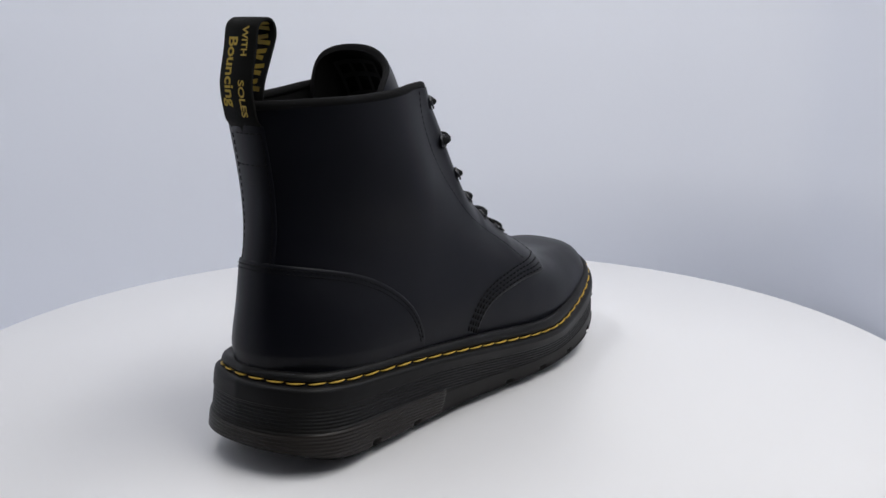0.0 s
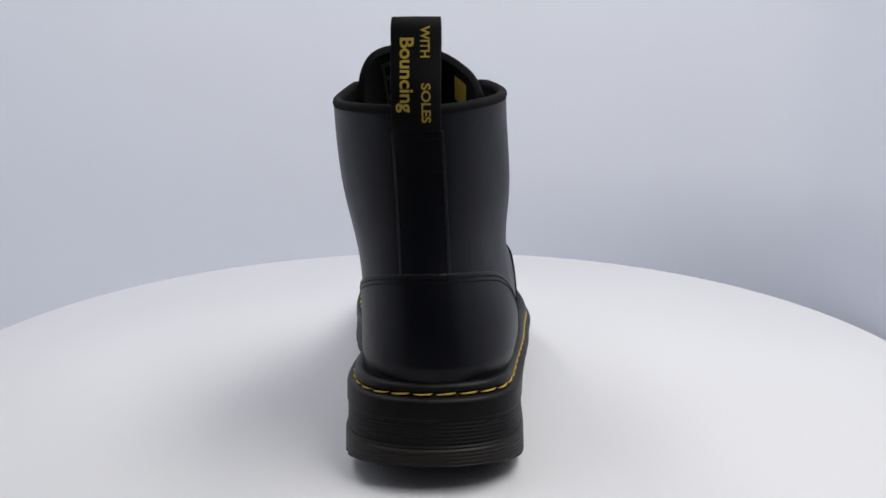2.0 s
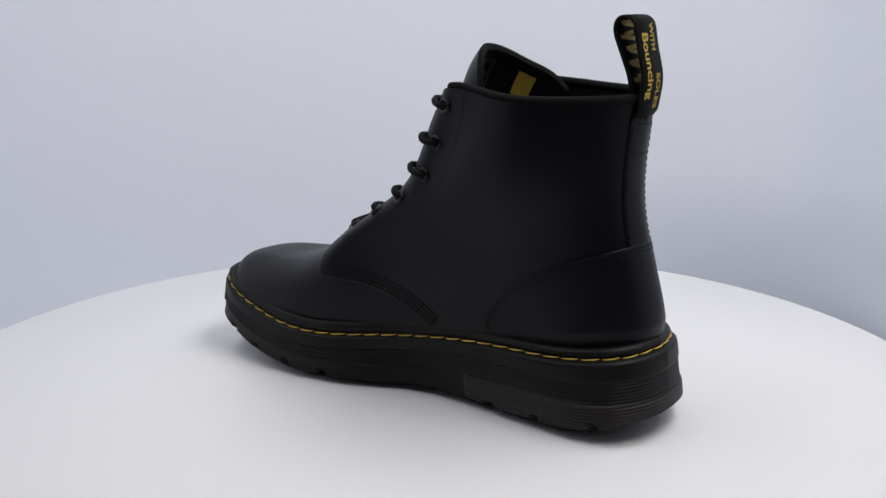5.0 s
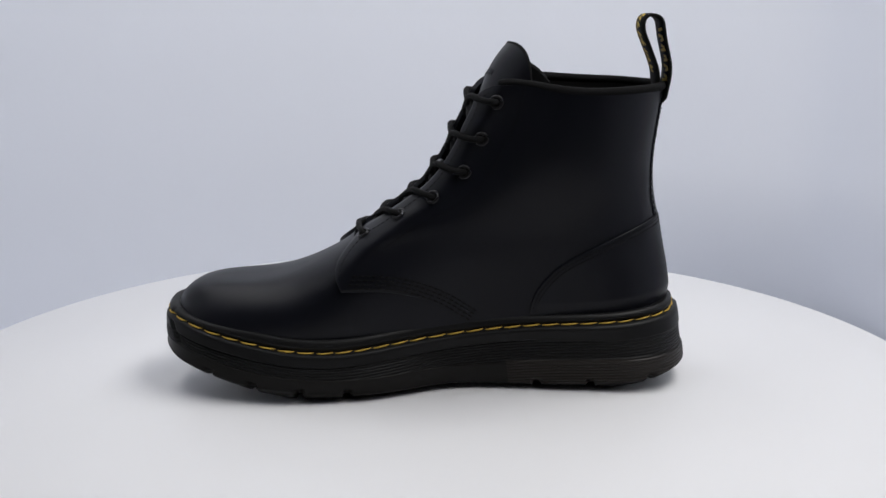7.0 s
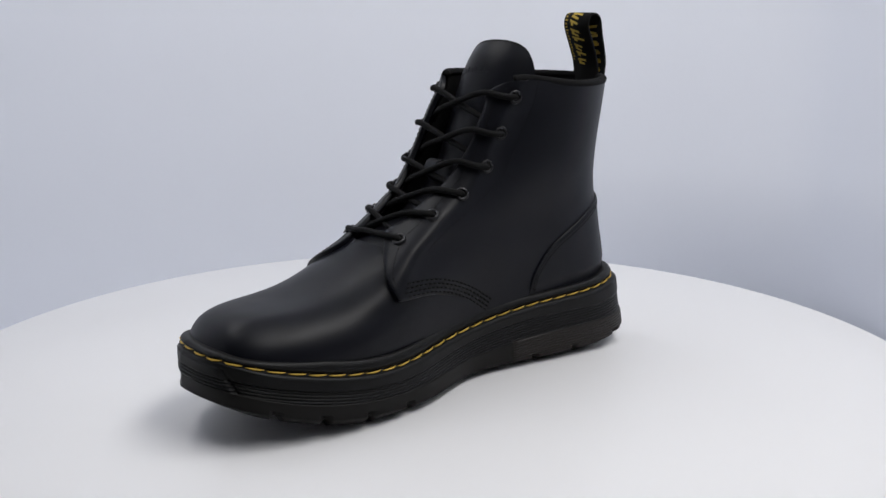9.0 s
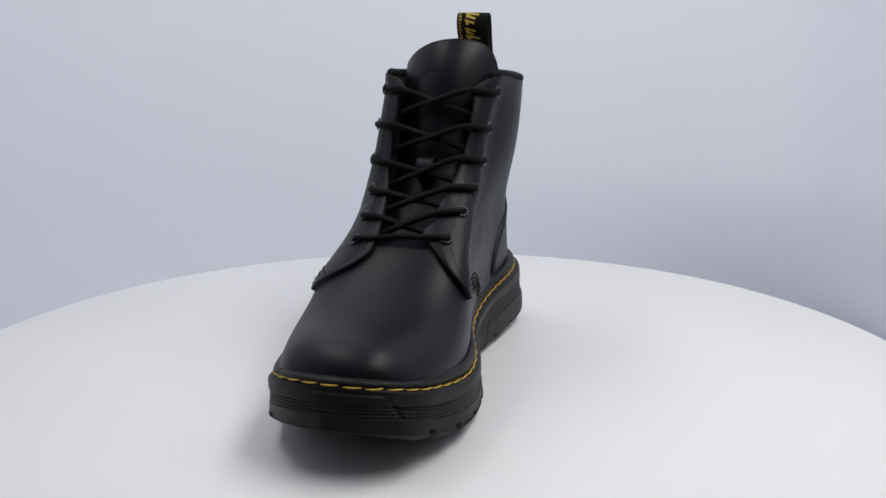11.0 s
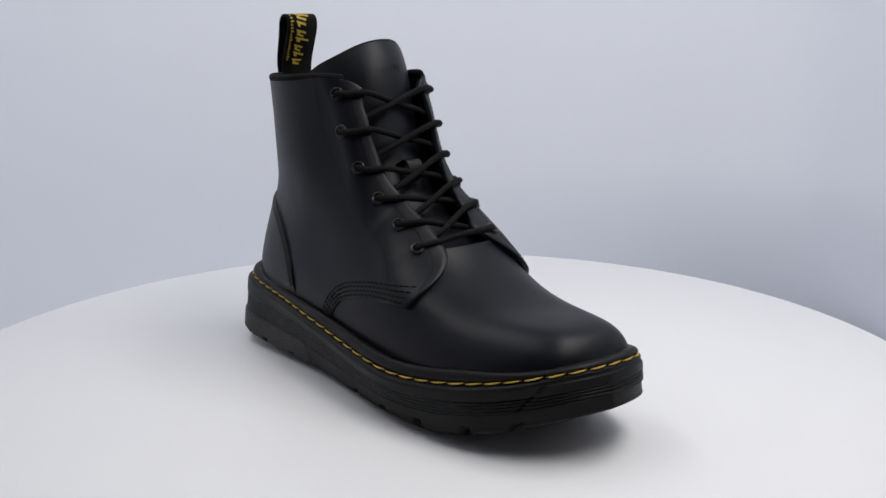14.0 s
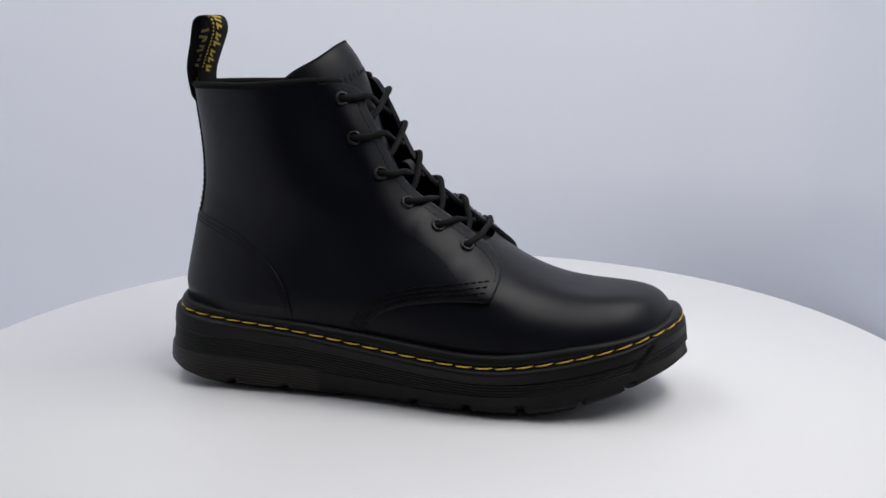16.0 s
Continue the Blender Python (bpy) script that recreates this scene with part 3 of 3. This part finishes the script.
    arc = np.r_[0, np.cumsum(np.linalg.norm(np.diff(np.vstack([PS, PS[:1]]), axis=0), axis=1))]
    total = arc[-1]
    count = int(total / step)
    cl = np.c_[PS - NS * (0.9 - bumper)[:, None], ZS_RING + 0.1 - 0.5 * np.clip(PS[:, 1] / 15, 0, 1)]
    cl = np.vstack([cl, cl[:1]])
    for k in range(count):
        a = k * total / count
        q = np.linspace(a, a + long, 6) % total
        c = np.stack([np.interp(q, arc, cl[:, j]) for j in range(3)], 1)
        nn = np.stack([np.interp(q, arc, np.r_[NS[:, j], NS[:1, j]]) for j in range(2)], 1)
        c[:, :2] += nn * np.array([-0.5, 0.15, 0.3, 0.3, 0.15, -0.5])[:, None]
        c[:, 2] += np.linspace(-0.25, 0.25, 6)
        v_, f_ = tube(c, np.array([0.26, 0.42, 0.48, 0.48, 0.42, 0.26]), 6)
        mesh_object("stitch", np.array(v_) * MM, f_, YELLOW, welt, "yellow thread stitch" if k == 0 else "")


build_sole()


# ---- collar, tongue, eyelets, laces ----
def seam(name, lines, parent, material=THREAD, lift=1.5, long=2.3, gap=1.0, radius=0.32):
    """Rows of small stitches on the upper; lines: (side, [(x, z), ...])."""
    verts, faces = [], []
    for side, pts in lines:
        length = np.linalg.norm(np.diff(np.asarray(pts, float), axis=0), axis=1).sum()
        n = max(3, int(length / 0.5))
        p = smooth_line(pts, n)
        w_, _ = on_upper(side, p[:, 0], p[:, 1])
        w_ = w_ + _ * (lift - 0.8 + flare(side, p[:, 0], p[:, 1]))[:, None]
        arc = np.r_[0, np.cumsum(np.linalg.norm(np.diff(w_, axis=0), axis=1))]
        a = 0.0
        while a + long < arc[-1]:
            q = np.linspace(a, a + long, 4)
            c = np.stack([np.interp(q, arc, w_[:, j]) for j in range(3)], 1)
            v_, f_ = tube(c, np.array([0.6, 1, 1, 0.6]) * radius, 5)
            b = len(verts)
            verts += v_
            faces += [tuple(b + i for i in g) for g in f_]
            a += long + gap
    return mesh_object(name, np.array(verts) * MM, faces, material, parent)


def build_collar():
    l = smooth_line(COLLAR[1], 60)
    r = smooth_line(COLLAR[-1], 60)
    fl = smooth_line(FRONT[1], 160)[-14:-1][::-1]
    fr = smooth_line(FRONT[-1], 160)[-14:-1][::-1]
    pl = np.stack([l[:, 0], upper_y(1, l[:, 0], l[:, 1]), l[:, 1]], 1)
    pr = np.stack([r[:, 0], upper_y(-1, r[:, 0], r[:, 1]), r[:, 1]], 1)
    ql = np.stack([fl[:, 0], upper_y(1, fl[:, 0], fl[:, 1]), fl[:, 1]], 1)
    qr = np.stack([fr[:, 0], upper_y(-1, fr[:, 0], fr[:, 1]), fr[:, 1]], 1)
    path = np.concatenate([ql[::-1][6:], pl[::-1], pr[1:], qr[:-6]])
    path = even(path, 170)
    path[:, 2] += 0.6
    path[:, 1] -= np.sign(path[:, 1]) * np.clip(np.abs(path[:, 1]) / 20, 0, 1) * 1.1
    v_, f_ = tube(path, 2.35, 10)
    mesh_object("collar_binding", np.array(v_) * MM, f_, FABRIC, boot, "rolled black fabric collar binding")


build_collar()

TONGUE_LINE = [(56, 68), (47, 75.5), (38, 82), (28, 85.5), (11, 94), (-4.5, 105), (-14.6, 117.5), (-22.2, 135.5), (-26.6, 149), (-30.5, 162), (-34.5, 173), (-39.5, 182), (-43.5, 187), (-46, 190)]


def build_tongue():
    c = smooth_line(TONGUE_LINE, 60)
    nv = 41
    v_ = np.linspace(-1, 1, nv)
    g = np.zeros((60, nv, 3))
    top = cubic([-1, -0.85, -0.6, -0.2, 0.15, 0.5, 0.75, 0.9, 1], [165, 171.5, 178.5, 187, 189, 186.2, 178.5, 169, 160], v_)
    dense = smooth_line(TONGUE_LINE, 400)
    for j, w_ in enumerate(v_):
        reach = np.interp(top[j], dense[:, 1], np.linspace(0, 1, 400))
        t = np.linspace(0, 1, 60) * reach
        x, z = np.interp(t, np.linspace(0, 1, 400), dense[:, 0]), np.interp(t, np.linspace(0, 1, 400), dense[:, 1])
        half = np.interp(t, [0, 0.3, 0.75, 1], [19, 21, 29, 31])
        y0 = np.interp(t, [0, 0.7, 1], [-3, -1, 1.5])
        sag = np.interp(t, [0, 0.5, 0.8, 1], [9, 17, 27, 33])
        g[:, j, 0] = x - sag * abs(w_) ** 1.9 * (1 + (0.55 * t if w_ < 0 else 0))
        g[:, j, 1] = y0 + half * math.sin(w_ * 1.35) / math.sin(1.35) * (1 + (0.14 * t if w_ < 0 else 0))
        g[:, j, 2] = z
    n = grid_normals(g)
    n *= np.sign(n[30, 20, 0])
    # thickness: front skin, rounded rim, back skin
    thick = 3.6
    rows_f, rows_b = g, g - n * thick
    verts = list((rows_f * MM).reshape(-1, 3))
    faces = grid_faces(60, nv)
    tongue = mesh_object("tongue", verts, faces, LEATHER, boot, "padded black leather tongue")
    mesh_object("tongue_lining", (rows_b * MM).reshape(-1, 3), grid_faces(60, nv), FABRIC, tongue, "black fabric tongue lining")
    rim = np.concatenate([g[20:, 0], g[-1, 1:-1], g[20:, -1][::-1]])
    rb = np.concatenate([rows_b[20:, 0], rows_b[-1, 1:-1], rows_b[20:, -1][::-1]])
    up = np.concatenate([np.tile([0, -1.0, 0.3], (40, 1)), np.tile([0, 0, 1.0], (nv - 2, 1)), np.tile([0, 1.0, 0.3], (40, 1))])
    strip = np.array([rim, rim * 0.75 + rb * 0.25 + up * 1.5, rim * 0.5 + rb * 0.5 + up * 2.0, rim * 0.25 + rb * 0.75 + up * 1.5, rb])
    mesh_object("tongue_edge", (strip * MM).reshape(-1, 3), grid_faces(5, strip.shape[1]), FABRIC, tongue)
    return tongue, g, n


tongue, TG, TN = build_tongue()

EYES = {1: [(-39, 160), (-31, 141), (-22, 123.3), (-6, 109), (12, 98.8), (31, 87.5)], -1: [(-35.5, 161), (-28, 141.2), (-15, 122.3), (-1.4, 106.6), (15, 94.3), (30.7, 84)]}


def build_eyelets():
    me = None
    for side in (1, -1):
        for x, z in EYES[side]:
            p, n = on_upper(side, np.array([x]), np.array([z]), 0.3 + float(flare(side, x, z)))
            m = Matrix.Translation(Vector(p[0] * MM)) @ Vector(n[0]).to_track_quat("Z", "Y").to_matrix().to_4x4()
            if me is None:
                prof = [(2.0, -0.6), (2.1, 0.5), (2.5, 0.95), (3.1, 1.0), (3.6, 0.7), (3.8, 0.0)]
                vs = [(r * math.cos(a), r * math.sin(a), h) for r, h in prof for a in np.arange(24) / 24 * 2 * math.pi]
                ring_ob = mesh_object("eyelet", np.array(vs) * MM, grid_faces(len(prof), 24, wrap=True), EYELET, boot, "blackened metal eyelet")
                me = ring_ob.data
                # a flat dark disc stands in for the shade inside each eyelet
                hole = [(r * math.cos(a), r * math.sin(a), 0.25) for r in (2.2,) for a in np.arange(24) / 24 * 2 * math.pi]
                hme = mesh_object("eyelet_hole_shade", np.array(hole) * MM, [tuple(range(24))], FABRIC, ring_ob).data
                ring_ob.matrix_basis = m
            else:
                ring_ob = new("eyelet", me)
                ring_ob.parent, ring_ob.matrix_basis = boot, m
                h = new("eyelet_hole_shade", hme)
                h.parent = ring_ob


build_eyelets()


def eye_point(side, k, off):
    x, z = EYES[side][k]
    p, n = on_upper(side, np.array([x]), np.array([z]), off - 1.0 + float(flare(side, x, z)))
    return p[0]


def edge_point(side, k, frac, off):
    """On the front edge of the quarter, beside eyelet k, frac of the way down to the next."""
    x, z = EYES[side][k]
    if k < 5:
        x2, z2 = EYES[side][k + 1]
        x, z = x + (x2 - x) * frac, z + (z2 - z) * frac
    fl = smooth_line(FRONT[side], 200)
    d = np.hypot(fl[:, 0] - x - (9, 9, 9, 8, 7, 5)[k], fl[:, 1] - z - (0, 0, 0, 2, 3, 6)[k])
    x, z = fl[d.argmin()]
    y = float(upper_y(side, np.array([x]), np.array([z]))[0])
    fw = np.array([0.88, 0.0, 0.42])
    return np.array([x, y + side * 1.2, z]) + fw * (off + 1.6)


def build_laces():
    lace = mesh_object("laces", *(lambda t: (np.array(t[0]) * MM, t[1]))(lace_bar()), LACE, boot, "round black cord lace, crossed")
    for k in range(5):
        for side in (1, -1):
            a0, a1 = eye_point(side, k, -0.5), eye_point(side, k, 1.9)
            a2 = edge_point(side, k, 0.0, 2.4 if side == 1 else (2.4, 2.2, 1.5, 1.1, 1.1)[k])
            b1 = edge_point(-side, k, 0.6, -3.0) + np.array([0, side * 1.5, 0])
            b2 = edge_point(-side, k, 0.7, -7.5)
            mid = (a2 + b1) / 2 + np.array([0.8, 0, 0.6]) * (1.3 if side == 1 else -0.4)
            ex, ez = EYES[side][k]
            mx, mz = ex * 0.5 + a2[0] * 0.5 - 1.5, ez * 0.5 + a2[2] * 0.5 - 1.5
            aa = on_upper(side, np.array([mx]), np.array([mz]), 2.0 + float(flare(side, mx, mz)))[0][0]
            b1 = b1 + (mid - b1) * 0.25
            v_, f_ = tube(smooth_line([a0, a1, aa, a2, mid, b1, b2 + np.array([-2.0, -side * 6.0, -1.5])], 40), 1.75, 8)
            mesh_object("lace_strand", np.array(v_) * MM, f_, LACE, lace)
    return lace


def lace_bar():
    a0, a1, a2 = eye_point(1, 5, -0.5), eye_point(1, 5, 1.9), edge_point(1, 5, 0, 1.8)
    b0, b1, b2 = eye_point(-1, 5, -0.5), eye_point(-1, 5, 1.9), edge_point(-1, 5, 0, 0.9)
    mid = (a2 + b2) / 2 + np.array([0.8, 0, 0.6]) * 1.6
    return tube(smooth_line([a0, a1, a2, mid, b2, b1, b0], 60), 1.75, 8)


build_laces()

# ---- back strip and heel loop ----
STRAP = smooth_line([(-128.6, 150), (-130.4, 157.5), (-132.2, 167), (-132.8, 176), (-130.4, 187), (-128.6, 196), (-127.2, 200.8), (-123.2, 203.2), (-119, 202), (-117.6, 197),
                     (-119.8, 190), (-123.6, 181), (-126.2, 173), (-126.8, 160)], 120)


def strap_at(s, y, off=0.0):
    """A point of the heel loop's outside, s of the way along it, y across."""
    i = np.clip(np.asarray(s, float) * 119, 0, 119)
    x, z = np.interp(i, np.arange(120), STRAP[:, 0]), np.interp(i, np.arange(120), STRAP[:, 1])
    t = np.gradient(STRAP, axis=0)
    tx, tz = np.interp(i, np.arange(120), t[:, 0]), np.interp(i, np.arange(120), t[:, 1])
    n = np.hypot(tx, tz)
    return np.stack([x - tz / n * off, y + 0 * x, z + tx / n * off], -1)


def build_strap():
    half, y0 = 10.4, -3.9
    prof = [(-half, -0.7), (-half + 0.3, 0.7), (0, 0.8), (half - 0.3, 0.7), (half, -0.7), (0, -0.8)]
    s = np.linspace(0, 1, 100)
    cols = [strap_at(s, y0 + y, o) for y, o in prof]
    g = np.stack(cols, 1)
    # its lower end bends round the heel, under the back strip
    g[:34, :, 0] += 0.024 * (g[:34, :, 1] - y0) ** 2 * np.clip((159.5 - g[:34, :, 2]) / 4, 0, 1)
    loop = mesh_object("heel_loop", (g * MM).reshape(-1, 3), grid_faces(100, len(prof), wrap=True), WEBBING, boot, "black woven heel loop with yellow lettering")
    return loop


heel_loop = build_strap()


def loop_text(words, s0, s1, y, height):
    """Yellow woven letters that run down the loop's outer face from s0 to s1, baseline at y, capitals so high."""
    cu = bpy.data.curves.new("letters", "FONT")
    cu.body, cu.size, cu.offset = words, 1.0, 0.022
    tmp = bpy.data.objects.new("letters", cu)
    scene.collection.objects.link(tmp)
    me = bpy.data.meshes.new_from_object(tmp.evaluated_get(bpy.context.evaluated_depsgraph_get()))
    bpy.data.objects.remove(tmp)
    co = np.array([tuple(v_.co) for v_ in me.vertices])
    a = (co[:, 0] - co[:, 0].min()) / np.ptp(co[:, 0])
    p = strap_at(s0 + (s1 - s0) * a, y - co[:, 1] / 0.70 * height, 1.0)
    for v_, q in zip(me.vertices, p):
        v_.co = q * MM
    me.materials.append(YELLOW_WEAVE)
    ob = new("lettering", me)
    ob.parent = heel_loop
    ob["label"] = "yellow woven lettering"


loop_text("Bouncing", 0.440, 0.150, 2.4, 5.6)
loop_text("WITH", 0.484, 0.362, -6.0, 3.7)
loop_text("SOLES", 0.262, 0.108, -6.4, 3.7)


def loop_bars(name, rects, off, label):
    """Plain yellow woven shapes on the loop: (s from, s to, y from, y to, how far the far end leans along s)."""
    made = []
    for s0, s1, y0, y1, lean in rects:
        ys = np.linspace(y0, y1, 4)
        rows = [(s0 + lean * i / 3, s1 + lean * i / 3) for i in range(4)]
        verts = np.array([tuple(strap_at(a, y, off)) for (p, q), y in zip(rows, ys) for a in (p, q)])
        made.append((verts, [(2 * i, 2 * i + 1, 2 * i + 3, 2 * i + 2) for i in range(3)]))
    allv = np.concatenate([v_ for v_, f_ in made])
    allf = [tuple(8 * k + i for i in q) for k, (v_, f_) in enumerate(made) for q in f_]
    tagged(mesh_object(name, allv * MM, allf, YELLOW_WEAVE, heel_loop, label, smooth=False), kind="stuff")


# uneven plain strokes where the loop bears a woven mark, and their reverse inside it
random.seed(5)
marks = []
for k in range(7):
    a = 0.56 + k * 0.046
    tall = (9.0, 6.5, 7.0, 9.5, 6.0, 7.5, 6.5)[k]
    lean = random.uniform(0.008, 0.02)
    marks += [(a, a + 0.013, -8.5, -8.5 + tall, lean), (a + 0.006, a + 0.030, -8.5 + tall * 0.1, -8.5 + tall * 0.38, 0.006)]
    if k % 2 == 0:
        marks.append((a + 0.022, a + 0.035, -8.0, -8.0 + tall * 0.72, lean))
loop_bars("woven_mark", marks, 1.0, "plain yellow woven marks")
loop_bars("woven_line", [(0.57 + k * 0.018, 0.579 + k * 0.018, -12.6, -11.4 + 0.4 * (k % 3), 0.0) for k in range(16)], 1.0, "row of small yellow woven marks")
loop_bars("woven_reverse", [(0.57 + k * 0.033, 0.590 + k * 0.033, -12.5 + (k % 3), 3.0 - 2 * (k % 3), 0.012 * (-1) ** k) for k in range(10)], -1.0, "yellow reverse of the woven marks")
loop_bars("woven_reverse", [(0.17 + k * 0.026, 0.185 + k * 0.026, -7.5 + 2 * (k % 3), 3.5 - (k % 2), 0.008 * (-1) ** k) for k in range(11)], -1.0, "yellow reverse of the woven lettering")


# back strip over the heel seam
def build_back_strip():
    rows = []
    for z in np.linspace(91, 157, 42):
        ys = np.linspace(-8.8, 12.0, 17)
        m = float(middle(np.array([-135.0]), np.array([z]))[0])
        row = []
        for y in ys:
            side = 1 if y >= 0 else -1
            w_ = abs(side * float(bilinear(TABLE[side], np.array([-120.0]), np.array([z]))[0]) - m)
            q = 1 - math.sqrt(max(0.0, 1 - (y / w_) ** 2))
            r = float(np.interp(z, [36, 60, 110, 180], [40, 46, 59, 56])) * (1.0 if side == 1 else float(np.interp(z, [60, 110, 140, 180], [1.15, 1.4, 1.35, 1.15])))
            row.append((float(back_x(z)) + q * r, m + y, z))
        rows.append(row)
    g = np.array(rows)
    strip = panel("back_strip", g, 1.5, 1.4, LEATHER, boot, "narrow black leather strip down the back", rims="tsf")
    n = outward(g, grid_normals(g))
    verts, faces = [], []
    for line in (g[:-2, 1] + n[:-2, 1] * 1.6, g[:-2, -2] + n[:-2, -2] * 1.6, (g[-3, 1:-1] + n[-3, 1:-1] * 1.6), (g[30, 1:-1] + n[30, 1:-1] * 1.6)):
        fine = even(line, int(np.linalg.norm(np.diff(line, axis=0), axis=1).sum() / 0.55))
        for k in range(0, len(fine) - 5, 6):
            v_, f_ = tube(fine[k:k + 5], np.array([0.2, 0.32, 0.34, 0.32, 0.2]), 5)
            b = len(verts)
            verts += v_
            faces += [tuple(b + i for i in q) for q in f_]
    mesh_object("strip_stitching", np.array(verts) * MM, faces, THREAD, strip)


build_back_strip()


def shifted(pts, d):
    """A side-view line moved d to its left."""
    p = smooth_line(pts, 60)
    t = np.gradient(p, axis=0)
    t /= np.linalg.norm(t, axis=1)[:, None]
    return p + np.stack([-t[:, 1], t[:, 0]], 1) * d


def build_seams():
    for side in (1, -1):
        sm, fr = SEAM[side], FRONT[side]
        rows = [(side, shifted(sm, d)[2:-2]) for d in (1.5, 3.7, 5.9, 8.1)]
        seam("seam_stitching", rows, boot, lift=1.05, long=2.6, gap=0.9, radius=0.44)
        seam("seam_stitching", [(side, shifted(fr, 2.4)[3:-4])], boot, lift=0.85, long=2.0, gap=1.0, radius=0.25)
        facing = [(x - 12, z - 3) for x, z in EYES[side]]
        facing = [(facing[0][0] - 2, 168)] + facing + [(facing[-1][0] + (13 if side == -1 else 3), 69 if side == -1 else 81)]
        seam("seam_stitching", [(side, facing)], boot, lift=0.85, long=1.8, gap=1.2, radius=0.2)


build_seams()


# leather keeper on the tongue that holds the crossing laces
def build_keeper():
    k = 31
    c = TG[k, 20]
    t = TG[k + 1, 20] - TG[k - 1, 20]
    t /= np.linalg.norm(t)
    n = TN[k, 20]
    prof = [(-6, -1.5), (-5.6, 2.5), (-4.6, 8.0), (0, 9.6), (4.6, 8.0), (5.6, 2.5), (6, -1.5)]
    p = smooth_line(prof, 24)
    verts = []
    for a, h in p:
        for y, e in ((-5.0, 0), (-4.6, 0.8), (4.6, 0.8), (5.0, 0)):
            verts.append(c + t * a + n * (h + e) + np.array([0, y, 0]))
    mesh_object("lace_keeper", np.array(verts) * MM, grid_faces(24, 4), LEATHER, tongue, "small black leather lace keeper", smooth=False)


build_keeper()

# raised mark on the tongue, printed panel and yellow label on its lining
def build_tongue_marks():
    verts, faces = [], []
    row = 52
    for k in range(9):
        j0 = 13 + k * 1.45
        wide, tall = random.uniform(0.6, 1.15), random.uniform(0.7, 1.4)
        for dj, dr in ((0, 0), (wide, 0.1), (wide, tall), (0.1, tall)):
            jj, rr = j0 + dj, row + dr
            a, b = int(jj), int(rr)
            u, v_ = jj - a, rr - b
            q = (TG[b, a] * (1 - u) + TG[b, a + 1] * u) * (1 - v_) + (TG[b + 1, a] * (1 - u) + TG[b + 1, a + 1] * u) * v_
            for h in (0.05, 0.32):
                verts.append(q + TN[b, a] * h)
        i = 8 * k
        faces += [(i + 1, i + 3, i + 5, i + 7)] + [(i + 2 * m, i + (2 * m + 2) % 8, i + (2 * m + 3) % 8, i + 2 * m + 1) for m in range(4)]
    mesh_object("embossed_mark", np.array(verts) * MM, faces, LEATHER, tongue, "small raised mark in the leather", smooth=False)

    def patch(name, r0, r1, j0, j1, material, label, off=-3.9):
        g = TG[r0:r1, j0:j1] + TN[r0:r1, j0:j1] * off
        mesh_object(name, (g * MM).reshape(-1, 3), grid_faces(g.shape[0], g.shape[1]), material, tongue, label)

    patch("yellow_label", 52, 58, 6, 11, YELLOW_WEAVE, "small yellow label sewn to the lining")
    for r in (45, 49, 53, 56):
        patch("printed_line", r, r + 2, 17, 30, PRINT, "")
    for j in (17, 21, 25, 29):
        patch("printed_line", 45, 58, j, j + 2, PRINT, "", -4.0)


build_tongue_marks()

# ---- moving things ----
def motions():
    rows = [(k * 0.5, pose(0, 0, 0, 0, 0, 51.33 + 18.358 * k * 0.5)) for k in range(33)]
    walk(boot, rows)
    walk(platter, rows)


motions()
